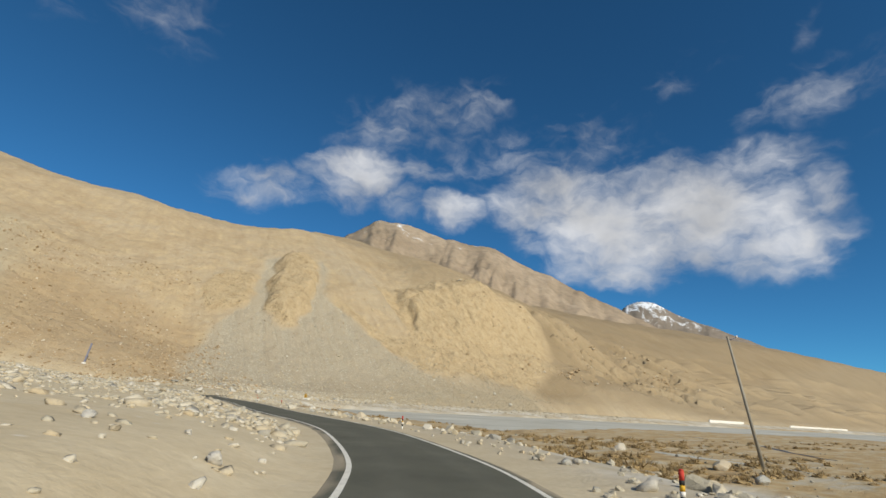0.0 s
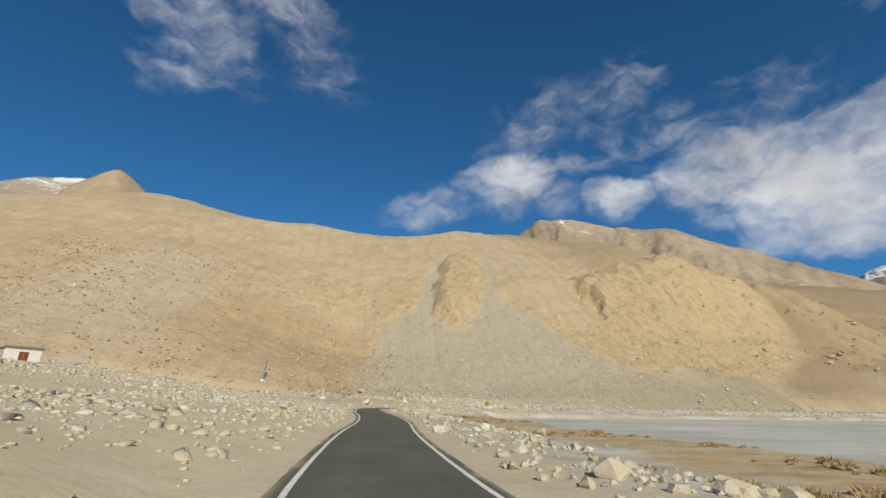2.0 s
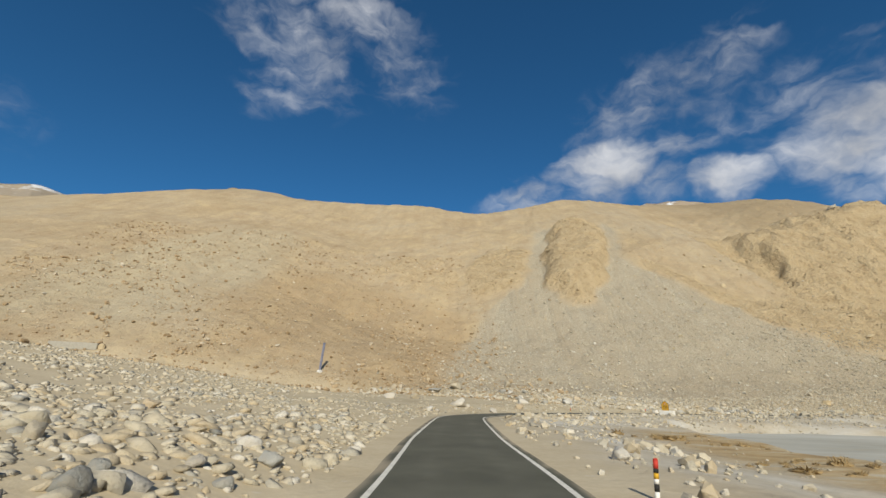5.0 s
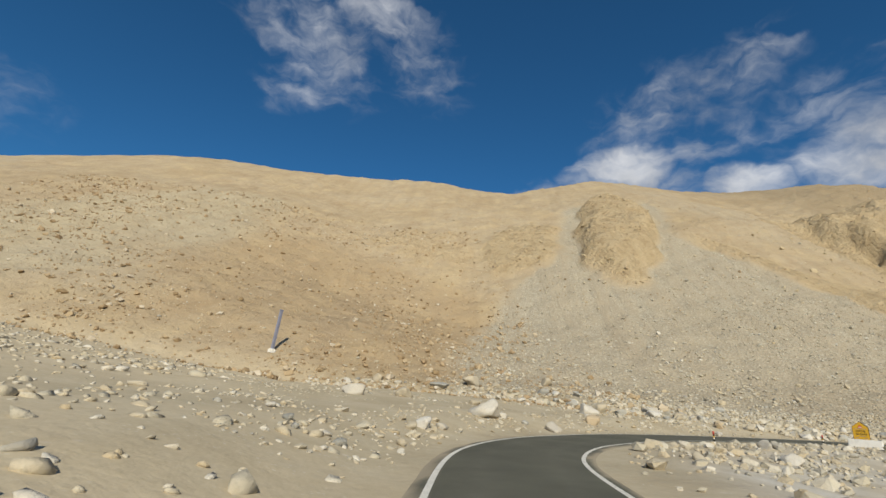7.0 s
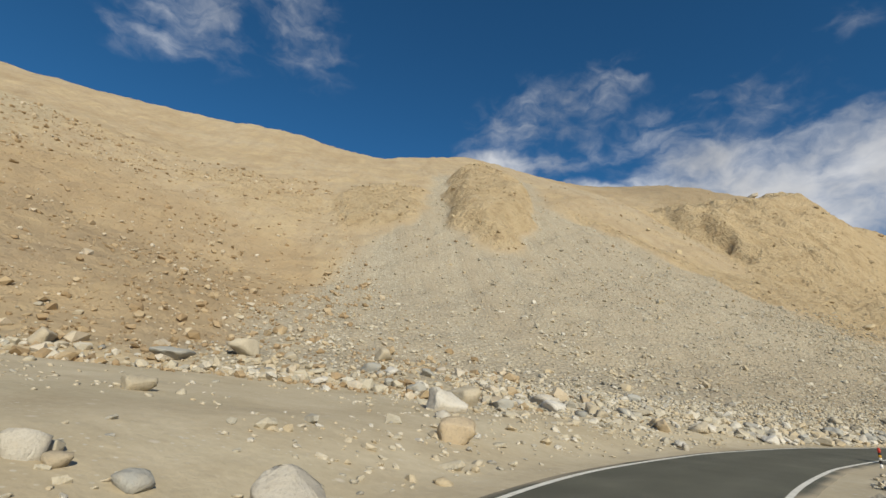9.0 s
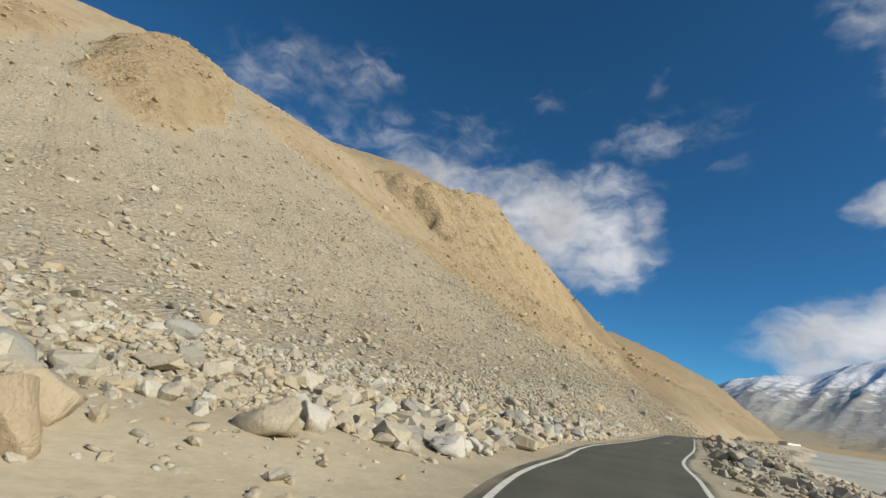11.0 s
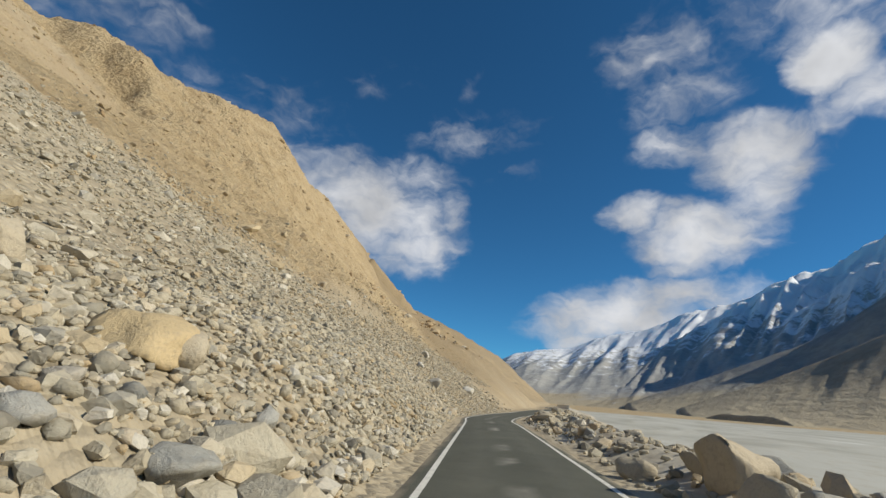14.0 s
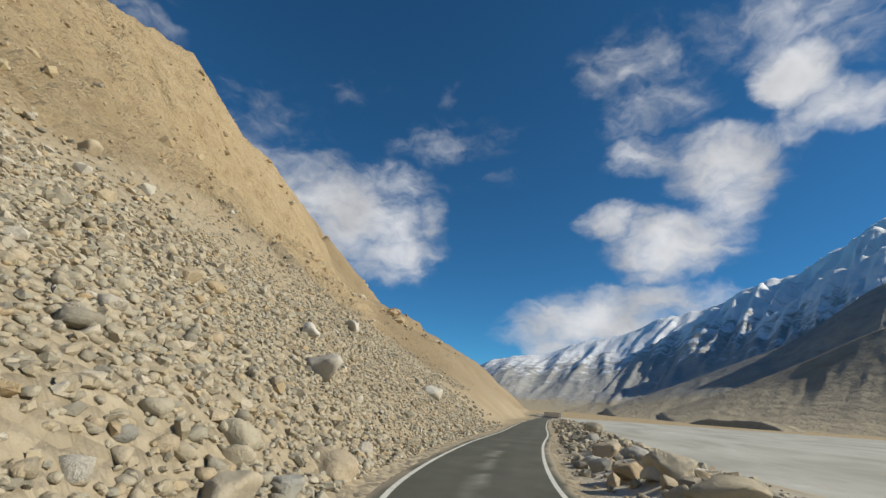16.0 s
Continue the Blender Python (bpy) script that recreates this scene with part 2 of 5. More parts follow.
    # talus ground: tan soil, darkened for the shade between its stones
    grey = k.mix(k.calc("MULTIPLY", k.attr("talus"), 0.55), grey, k.ramp(shade.outputs[1], [(0.0, (0.25, 0.205, 0.14)), (1.0, (0.43, 0.36, 0.25))]))
    col = k.mix(k.attr("scree"), col, grey)
    dust = k.ramp(k.noise(0.3, 7, 0.66), [(0.3, (0.385, 0.32, 0.215)), (0.5, (0.47, 0.40, 0.28)), (0.7, (0.53, 0.465, 0.34))])
    damp = k.span(k.noise(0.16, 5, 0.6, k.scaled(1.0, 1.5, 1.0), 0.5), 0.5, 0.66, 0, 0.35)
    dust = k.mix(damp, dust, (0.37, 0.325, 0.22))
    chips = k.cells(7.0)
    dust = k.mix(k.calc("MULTIPLY", k.span(chips.outputs["Distance"], 0.14, 0.24, 1, 0), k.span(k.noise(0.8, 4), 0.48, 0.62)), dust, (0.55, 0.51, 0.42))
    dust = k.mix(k.calc("MULTIPLY", k.attr("sand"), 0.85), dust, k.ramp(k.noise(0.4, 7, 0.66), [(0.3, (0.50, 0.41, 0.27)), (0.7, (0.61, 0.525, 0.375))]))
    col = k.mix(k.attr("flat"), col, dust)
    silt = k.ramp(k.noise(0.12, 5, 0.6, k.scaled(1, 1.8, 1)), [(0.35, (0.39, 0.335, 0.25)), (0.5, (0.475, 0.43, 0.345)), (0.68, (0.60, 0.58, 0.53))])
    col = k.mix(k.attr("silt"), col, silt)
    turf = k.ramp(k.noise(0.35, 6, 0.65, k.scaled(1, 2.0, 1)), [(0.36, (0.47, 0.42, 0.325)), (0.46, (0.47, 0.36, 0.20)), (0.56, (0.42, 0.28, 0.115)), (0.68, (0.26, 0.175, 0.075))])
    col = k.mix(k.attr("turf"), col, turf)
    specks = k.span(k.cells(1.6).outputs["Distance"], 0.05, 0.16, 1, 0)
    col = k.mix(k.calc("MULTIPLY", specks, k.span(k.noise(0.9, 2), 0.5, 0.6)), col, (0.58, 0.52, 0.42))
    col = k.mix(k.span(fine, 0.3, 0.75, 0, 0.4), col, k.mix(0.5, col, (0.16, 0.12, 0.07)))
    k.colour(col)
    rough = k.calc("SUBTRACT", 1.0, k.calc("MULTIPLY", k.attr("flat"), 0.85))
    rough = k.calc("MULTIPLY", rough, k.span(k.attr("scree"), 0.0, 1.0, 1.0, 0.4))
    rough = k.calc("MULTIPLY", rough, k.span(k.attr("silt"), 0.0, 1.0, 1.0, 0.3))
    runs = k.calc("MULTIPLY", k.calc("MULTIPLY", k.calc("SUBTRACT", runnel, 0.5), k.attr("scree")), 1.6)
    h = k.calc("ADD", k.calc("MULTIPLY", k.calc("MULTIPLY", k.calc("SUBTRACT", mid, 0.5), rough), 1.1), k.calc("MULTIPLY", fine, k.span(rough, 0.15, 1.0, 0.03, 0.25)))
    h = k.calc("ADD", h, k.calc("MULTIPLY", k.calc("MULTIPLY", k.calc("SUBTRACT", flute, 0.5), k.attr("cliff")), 2.0))
    h = k.calc("ADD", h, runs)
    crag = k.noise(1.1, 8, 0.66)
    h = k.calc("ADD", h, k.calc("MULTIPLY", k.calc("MULTIPLY", k.calc("SUBTRACT", crag, 0.5), k.attr("cliff")), 1.9))
    pits = k.span(k.cells(0.7).outputs["Distance"], 0.0, 0.35, 0.0, 1.0)
    h = k.calc("ADD", h, k.calc("MULTIPLY", k.calc("MULTIPLY", k.calc("SUBTRACT", pits, 0.8), k.attr("cliff")), 0.5))
    h = k.calc("SUBTRACT", h, k.calc("MULTIPLY", k.calc("MULTIPLY", stones.outputs["Distance"], k.attr("scree")), 0.22))
    k.bump(h, 0.6, 1.0)
    return m


def rock_material(name, stops, island=False, fleck=(0.2, 0.18, 0.15)):
    m = material(name, 0.85)
    k = Nodes(m)
    if island:
        pick = k.n.new("ShaderNodeNewGeometry").outputs["Random Per Island"]
    else:
        pick = k.n.new("ShaderNodeObjectInfo").outputs["Random"]
    base = k.ramp(pick, stops)
    veins = k.noise(2.2, 7, 0.65, None, 0.8)
    col = k.mix(k.span(veins, 0.45, 0.7, 0, 0.5), base, k.mix(0.55, base, (0.40, 0.31, 0.19)))
    grain = k.noise(18, 5, 0.7)
    col = k.mix(k.span(grain, 0.5, 0.75, 0, 0.45), col, fleck)
    k.colour(col)
    k.bump(k.calc("ADD", veins, k.calc("MULTIPLY", grain, 0.3)), 0.11, 0.7)
    return m


ROCK_STOPS = [(0.0, (0.245, 0.225, 0.18)), (0.2, (0.335, 0.31, 0.245)), (0.42, (0.445, 0.40, 0.305)), (0.6, (0.40, 0.345, 0.245)),
              (0.78, (0.46, 0.415, 0.32)), (0.92, (0.43, 0.325, 0.19)), (1.0, (0.55, 0.51, 0.43))]


def asphalt_material():
    m = material("worn_asphalt", 0.82)
    k = Nodes(m)
    patch, fine = k.noise(0.45, 5, 0.6, k.scaled(1, 1, 1)), k.noise(60, 3, 0.7)
    col = k.ramp(patch, [(0.3, (0.073, 0.074, 0.055)), (0.6, (0.106, 0.106, 0.08)), (0.8, (0.138, 0.135, 0.102))])
    worn = k.calc("MULTIPLY", k.attr("wear"), k.span(k.noise(0.7, 4), 0.35, 0.65, 0.2, 1.0))
    col = k.mix(worn, col, (0.42, 0.40, 0.34))
    col = k.mix(k.span(fine, 0.45, 0.7, 0, 0.35), col, (0.15, 0.145, 0.13))
    col = k.mix(k.attr("dust"), col, (0.34, 0.29, 0.21))
    k.colour(col)
    k.bump(fine, 0.01, 0.6)
    return m


def paint_material(name, c, wear=0.5, roughness=0.7):
    m = material(name, roughness)
    k = Nodes(m)
    col = k.mix(k.span(k.noise(3.0, 6, 0.7), 0.45, 0.75, 0, wear), tuple(c), tuple(v * 0.45 for v in c))
    col = k.mix(k.span(k.noise(30, 3, 0.7), 0.5, 0.8, 0, wear * 0.6), col, (0.30, 0.26, 0.19))
    k.colour(col)
    k.bump(k.noise(25, 3), 0.004, 0.5)
    return m


def ice_material():
    m = material("frozen_river", 0.35)
    k = Nodes(m)
    k.bsdf.inputs["Specular IOR Level"].default_value = 0.12
    a = k.noise(0.03, 6, 0.62, k.scaled(1, 2.6, 1), 0.6)
    b = k.noise(0.3, 6, 0.65, k.scaled(1, 2.2, 1))
    col = k.ramp(a, [(0.3, (0.33, 0.32, 0.275)), (0.5, (0.455, 0.45, 0.40)), (0.66, (0.52, 0.515, 0.465)), (0.76, (0.74, 0.75, 0.72))])
    col = k.mix(k.span(b, 0.5, 0.72, 0, 0.5), col, (0.42, 0.37, 0.28))
    k.colour(col)
    k.link(k.span(b, 0.3, 0.7, 0.75, 0.95), k.bsdf.inputs["Roughness"])
    k.bump(b, 0.05, 0.3)
    return m


def mountain_material(name, low, high, snow_from, snow_to, snow_amount):
    m = material(name, 0.95)
    k = Nodes(m)
    big, mid = k.noise(0.004, 6, 0.6), k.noise(0.03, 7, 0.68)
    col = k.mix(k.span(big, 0.35, 0.65), low, high)
    col = k.mix(k.span(mid, 0.4, 0.7, 0, 0.55), col, tuple(v * 0.55 for v in low))
    z = k.n.new("ShaderNodeSeparateXYZ")
    k.link(k.coord, z.inputs[0])
    rise = k.span(z.outputs["Z"], snow_from, snow_to)
    fan = k.span(k.calc("ADD", z.outputs["Z"], k.calc("MULTIPLY", k.calc("SUBTRACT", big, 0.5), 160.0)), 25.0, 60.0, 1.0, 0.0)
    col = k.mix(fan, col, (0.40, 0.34, 0.24))
    streak = k.noise(0.011, 9, 0.74, k.scaled(1, 1, 0.5), 0.6)
    s = k.calc("MULTIPLY", k.span(k.calc("ADD", rise, k.calc("MULTIPLY", k.calc("SUBTRACT", streak, 0.5), 3.0)), 0.4, 0.7), snow_amount, True)
    k.colour(k.mix(s, col, (0.80, 0.82, 0.86)))
    k.bump(mid, 14.0, 0.6)
    return m


MAT = {
    "ground": ground_material(),
    "stones": rock_material("scree_stone", ROCK_STOPS, True),
    "pale_stones": rock_material("dusty_field_stone", [(0.0, (0.34, 0.325, 0.285)), (0.16, (0.44, 0.40, 0.31)), (0.4, (0.51, 0.455, 0.345)), (0.58, (0.47, 0.385, 0.255)), (0.8, (0.52, 0.475, 0.38)), (1.0, (0.59, 0.555, 0.48))], True),
    "tan_stones": rock_material("tan_talus_stone", [(0.0, (0.27, 0.24, 0.18)), (0.3, (0.39, 0.34, 0.25)), (0.6, (0.46, 0.395, 0.28)), (0.85, (0.44, 0.34, 0.205)), (1.0, (0.55, 0.51, 0.43))], True),
    "scree_chips": rock_material("grey_scree_chip", [(0.0, (0.30, 0.275, 0.215)), (0.3, (0.41, 0.37, 0.285)), (0.7, (0.48, 0.43, 0.335)), (1.0, (0.57, 0.53, 0.44))], True),
    "ochre_stones": rock_material("ochre_bedrock_stone", [(0.0, (0.36, 0.275, 0.165)), (0.5, (0.45, 0.36, 0.225)), (1.0, (0.52, 0.425, 0.275))], True),
    "brown_stones": rock_material("brown_slope_stone", [(0.0, (0.27, 0.19, 0.10)), (0.35, (0.36, 0.26, 0.15)), (0.7, (0.44, 0.34, 0.21)), (1.0, (0.58, 0.52, 0.42))], True),
    "asphalt": asphalt_material(),
    "line": paint_material("worn_road_paint", (0.72, 0.70, 0.63), 0.6),
    "white": paint_material("whitewash", (0.74, 0.72, 0.67), 0.35),
    "red": paint_material("red_paint", (0.50, 0.045, 0.03), 0.3),
    "black": paint_material("black_paint", (0.02, 0.02, 0.02), 0.3),
    "yellow": paint_material("yellow_sign_paint", (0.58, 0.335, 0.025), 0.2, 0.55),
    "roof": paint_material("flat_mud_roof", (0.23, 0.21, 0.18), 0.4),
    "door": paint_material("red_brown_door_paint", (0.26, 0.06, 0.025), 0.4),
    "wood": paint_material("weathered_pole_wood", (0.30, 0.275, 0.225), 0.5),
    "steel": paint_material("dull_blue_steel", (0.22, 0.23, 0.30), 0.4, 0.5),
    "concrete": paint_material("rough_concrete", (0.36, 0.34, 0.29), 0.5),
    "ceramic": paint_material("white_ceramic", (0.78, 0.77, 0.74), 0.1, 0.3),
    "ice": ice_material(),
    "grass": paint_material("dry_turf", (0.33, 0.235, 0.11), 0.6),
    "mud": paint_material("dark_wet_mud", (0.055, 0.05, 0.045), 0.3, 0.45),
}

# ---- the lie of the land ----
RIVER_Z = -1.6
# the hill: stations along its foot, zones of distance up from it, and the slope in each zone
STATIONS = [-220, -120, -75, -45, -15, 10, 35, 60, 85, 110, 135, 175, 260, 420, 900, 1500]
FOOT = [36.7, 28.0, 24.8, 19.8, 7.4, 3.5, -0.3, 2.8, -1.0, -6.2, -9.5, -19.1, -29.9, -56.0, -128.1, -220.6]
ZONES = [0, 15, 40, 70, 105, 150, 230]
SLOPES = []
SLOPES.append([0.3, 0.45, 0.61, 0.52, 0.2, 0.36, 0.52, 0.71, 0.85, 0.61, 0.68, 1.01, 0.57, 0.61, 0.75, 1.08])
SLOPES.append([0.37, 0.53, 0.49, 0.33, 0.36, 0.59, 0.65, 0.75, 0.79, 0.71, 0.77, 0.44, 0.36, 0.5, 0.66, 0.81])
SLOPES.append([0.4, 0.55, 0.6, 0.71, 0.71, 0.7, 0.66, 0.9, 0.57, 1.05, 1.33, 1.12, 0.67, 0.62, 0.76, 0.87])
SLOPES.append([0.39, 0.51, 0.53, 0.52, 0.78, 0.57, 0.63, 0.57, 0.59, 0.57, 0.59, 0.58, 0.63, 0.64, 0.82, 0.94])
SLOPES.append([0.44, 0.63, 0.61, 0.71, 0.68, 0.58, 0.61, 0.62, 0.66, 0.47, 0.29, 0.47, 0.55, 0.57, 0.75, 0.78])
SLOPES.append([0.35, 0.44, 0.35, 0.32, 0.35, 0.39, 0.31, 0.16, 0.3, 0.41, 0.37, 0.3, 0.28, 0.32, 0.3, 0.26])
SLOPES.append([0.18, 0.19, 0.18, 0.17, 0.17, 0.17, 0.16, 0.15, 0.16, 0.18, 0.17, 0.15, 0.13, 0.12, 0.12, 0.12])


def hash01(ix, iy, seed):
    h = (ix.astype(np.int64) * 374761393 + iy.astype(np.int64) * 668265263 + seed * 974634541) & 0xFFFFFFFF
    h = ((h ^ (h >> 13)) * 1274126177) & 0xFFFFFFFF
    return ((h ^ (h >> 16)) & 0xFFFFFF) / 16777215.0


def vnoise(x, y, seed=0):
    ix, iy = np.floor(x), np.floor(y)
    fx, fy = x - ix, y - iy
    fx, fy = fx * fx * (3 - 2 * fx), fy * fy * (3 - 2 * fy)
    a, b = hash01(ix, iy, seed), hash01(ix + 1, iy, seed)
    c, d = hash01(ix, iy + 1, seed), hash01(ix + 1, iy + 1, seed)
    return (a + (b - a) * fx) * (1 - fy) + (c + (d - c) * fx) * fy - 0.5


def fbm(x, y, octaves=4, seed=0, gain=0.5):
    total, amp = 0.0, 1.0
    for o in range(octaves):
        total = total + amp * vnoise(x, y, seed + 17 * o)
        x, y, amp = x * 2.03 + 5.1, y * 2.03 + 9.7, amp * gain
    return total


def ridged(x, y, octaves=5, seed=0, gain=0.52):
    total, amp = 0.0, 1.0
    for o in range(octaves):
        total = total + amp * (0.5 - 2 * np.abs(vnoise(x, y, seed + 31 * o)))
        x, y, amp = x * 2.07 + 3.3, y * 2.07 + 7.9, amp * gain
    return total


def smooth(x, a, b):
    t = np.clip((x - a) / (b - a), 0, 1)
    return t * t * (3 - 2 * t)


def along(x, y):
    """Metres along the hill's foot, and up from the road across it."""
    return (x - 36.6) * 0.965 + (y - 42) * 0.26, -(x - 36.6) * 0.26 + (y - 42) * 0.965


# the middle line of the road
ROAD = [(-16, -110), (-7, -96), (-2.4, -87.5), (0.3, -82.3), (2.0, -77.5), (3.9, -69), (4.4, -62), (4.25, -56), (4.25, -50), (4.35, -44), (4.55, -39), (4.9, -33.5), (5.05, -28),
        (5.0, -22), (4.9, -17.5), (4.6, -12), (4.35, -7), (4.2, 0), (4.1, 6), (4.15, 12.5), (4.9, 16.6), (6.4, 20.4), (8.4, 23.6), (11.0, 27.0), (14.8, 30.6), (20.2, 34.4), (23.9, 36.6), (30.6, 39.9),
        (36.5, 41.9), (43.1, 44.1), (55, 46.8), (64.3, 49.1), (75, 51.8), (87.6, 55), (95.4, 57.0), (108, 58.4), (124, 59.3), (145, 61), (175, 63)]
ROAD += [(210, 65), (242, 66.5), (290, 75), (350, 80), (434, 82), (640, 110)]


def spline(points, step):
    p = [Vector((*q, 0)) for q in points]
    p = [p[0] * 2 - p[1], *p, p[-1] * 2 - p[-2]]
    out = []
    for a, b, c, d in zip(p, p[1:], p[2:], p[3:]):
        count = max(1, int((c - b).length / step))
        for k in range(count):
            t = k / count
            out.append(0.5 * ((2 * b) + (c - a) * t + (2 * a - 5 * b + 4 * c - d) * t * t + (3 * b - a - 3 * c + d) * t ** 3))
    out.append(p[-2])
    return np.array([(q.x, q.y) for q in out])


ROAD_LINE = spline(ROAD, 1.0)


def road_offset(x, y):
    """Distance to the middle line; positive on the right of the way the car goes."""
    shape = np.shape(x)
    px, py = np.ravel(x), np.ravel(y)
    best, side = np.full(px.shape, 1e9), np.ones(px.shape)
    near = np.where((px > -60) & (px < 650) & (py > -150) & (py < 230))[0]
    a, b = ROAD_LINE[:-1], ROAD_LINE[1:]
    for k in range(0, len(near), 4000):
        i = near[k:k + 4000]
        qx, qy = px[i][:, None], py[i][:, None]
        dx, dy = (b - a)[:, 0], (b - a)[:, 1]
        t = np.clip(((qx - a[:, 0]) * dx + (qy - a[:, 1]) * dy) / (dx * dx + dy * dy), 0, 1)
        ex, ey = qx - a[:, 0] - t * dx, qy - a[:, 1] - t * dy
        d2 = ex * ex + ey * ey
        j = d2.argmin(1)
        r = np.arange(len(i))
        best[i] = np.sqrt(d2[r, j])
        side[i] = np.where(ex[r, j] * dy[j] - ey[r, j] * dx[j] > 0, 1, -1)
    return (best * side).reshape(shape)


FINE_U = np.arange(-300.0, 1600.0, 3.0)
KERNEL = np.exp(-0.5 * (np.arange(-24, 25) * 3 / 11.0) ** 2)
KERNEL /= KERNEL.sum()


def station(values):
    raw = np.interp(FINE_U, STATIONS, values)
    return np.convolve(np.pad(raw, 24, mode="edge"), KERNEL, mode="valid")


FOOT_FINE = station(FOOT)
SLOPE_FINE = [station(s) for s in SLOPES]


def lump(u, v, cu, cv, ru, rv, sharp=2.0):
    return np.clip(1 - (np.abs((u - cu) / ru) ** sharp + np.abs((v - cv) / rv) ** sharp), 0, 1)


def dome(t):
    return smooth(t, -0.1, 0.95) - smooth(0.0, -0.1, 0.95) * (1 - t)


def south_bank(x):
    return np.interp(x, [22, 26, 30, 50, 75, 165, 195, 480, 5000], [20, -20, -42, -36, -27, -24, -300, -400, -400])


def land(x, y, masks=False):
    x, y = np.asarray(x, float), np.asarray(y, float)
    u, v = along(x, y)
    off = road_offset(x, y)
    wob = fbm(u / 22, v / 22, 3, 3)
    d = np.minimum(v - np.interp(u, FINE_U, FOOT_FINE), 330)
    up = np.maximum(d, 0)
    # the fan left of the road
    west = 1 / (1 + np.exp((u + 5) / 8.0))
    z = (0.112 * np.minimum(np.maximum(0, 1 - x), 250) + 0.022 * np.clip(-24 - x, 0, 60)) * west
    # and the apron outside the bend
    apron = np.where(off < 0, 0.2 * np.clip(-off - 2.9, 0, 3.5) + 0.07 * np.clip(-off - 6.4, 0, 14), 0) * (1 - smooth(d, 0, 12)) * (1 - 0.7 * smooth(u, -16, 6))
    z = np.maximum(z, np.where(np.abs(off) < 900, apron, 0))
    hill = np.zeros_like(z)
    for k, slope in enumerate(SLOPE_FINE):
        top = ZONES[k + 1] if k + 1 < len(ZONES) else 1e9
        hill = hill + np.interp(u, FINE_U, slope) * np.clip(up - ZONES[k], 0, top - ZONES[k])
    on = smooth(d, 0, 12)
    # bedrock knobs that stand out of the scree
    w1, w2 = u + 5 * fbm(u / 9, v / 9, 2, 61), v + 5 * fbm(u / 9, v / 9, 2, 62)
    lean = w1 - 0.46 * (w2 - 75)
    knob = lump(lean, w2, 22.5, 80, 11.5, 33, 2.6)
    knob2 = lump(lean, w2, -4, 80, 11.5, 17)
    knob4 = np.clip((w1 - 72 - 0.3 * (w2 - 52)) / 2.4, 0, 1) * lump(w1, w2, 98, 56, 48, 25)
    knob5 = np.clip((w1 - 106 - 0.5 * (w2 - 58)) / 2.2, 0, 1) * lump(w1, w2, 124, 58, 30, 16)
    pale = lump(w1, w2, -27, 84, 18, 14) * smooth(fbm(u / 8, v / 8, 3, 63), -0.15, 0.15)
    crag = np.maximum.reduce([knob, knob2 * 0.6, knob4])
    scree_top = np.interp(u, [0, 30, 34, 38, 43, 47, 58, 70, 80, 95], [112, 108, 70, 54, 38, 25, 16.5, 12.5, 8, 2]) + 5 * fbm(u / 8, v / 8, 3, 72)
    band = 1 - smooth(v - scree_top - np.interp(u, [40, 64, 72], [12, 22, 110]), 0, 7)
    beyond = smooth(u + 6 * wob - np.interp(d, [0, 14, 29, 60, 100], [96, 106, 140, 163, 175]), -7, 10)
    cliff_zone = (1 - beyond) * smooth(u, 34, 42) * smooth(v - scree_top, 0, 6) * smooth(d, 9, 15) * band * (1 - smooth(d + 14 * wob, 62, 92))
    cliff = np.clip(np.maximum.reduce([smooth(crag, 0.02, 0.3) * (1 - beyond), cliff_zone, 0.6 * smooth(pale, 0.05, 0.4)]), 0, 1)
    hill = hill + 2.6 * dome(np.clip((w1 - 71 - 0.3 * (w2 - 52)) / 2.0, 0, 1) * lump(w1, w2, 76, 60, 11, 13)) + 5.4 * dome(knob) + 0.8 * dome(knob2) + 4.2 * dome(knob4) + 1.6 * dome(knob5)
    rounded = 1 - 0.94 * smooth(np.maximum.reduce([0.1 * knob, knob2, pale]), 0.0, 0.2)
    craggy = np.maximum(smooth(np.maximum(knob, knob4), 0.1, 0.4), cliff_zone)
    rounded = rounded * (0.35 + 0.65 * smooth(u, 64, 76))
    # outcrops on the slopes further down the valley
    crop = smooth(fbm((u + 0.5 * v) / 13, v / 22, 4, 77, 0.6), 0.05, 0.22) * smooth(u, 142, 178) * smooth(d, 8, 22) * (1 - smooth(d, 75, 110))
    cliff = np.maximum(cliff, 0.3 * crop)
    hill = hill + 3.6 * crop - 1.2 * smooth(u, 142, 178) * on
    hill = hill + on * 5.0 * smooth(u, 150, 190) * (ridged((u + 0.5 * v) / 42, v / 160, 3, 78) - 0.3) * smooth(d, 8, 50)
    hill = hill - 2.2 * smooth(u, 131, 142) * (1 - smooth(u, 164, 182)) * smooth(d, 18, 45) * (1 - smooth(d, 90, 130))
    gully = ridged(u / 16 + 0.4 * wob, v / 95, 4, 5)
    hill = hill + on * (0.9 * gully * (0.4 + cliff) * (1 + 2.0 * smooth(u, 150, 210)) + 1.4 * wob) * smooth(d, 5, 60)
    hill = hill + craggy * on * rounded * (2.6 * (ridged(u / 9, v / 20, 5, 8) - 0.4) + 0.7 * (ridged(u / 3.4, v / 12, 3, 9) - 0.35))
    hill = hill + craggy * on * smooth(u, 45, 70) * 0.85 * fbm(u / 2.2, v / 5.0, 3, 23, 0.7)
    hill = hill + on * 0.65 * fbm(u / 3.0, v / 3.0, 4, 21, 0.6)
    z = z + np.maximum(hill, 0)
    # right of the road the ground falls to the river flats
    right = smooth(off, 3.5, 14)
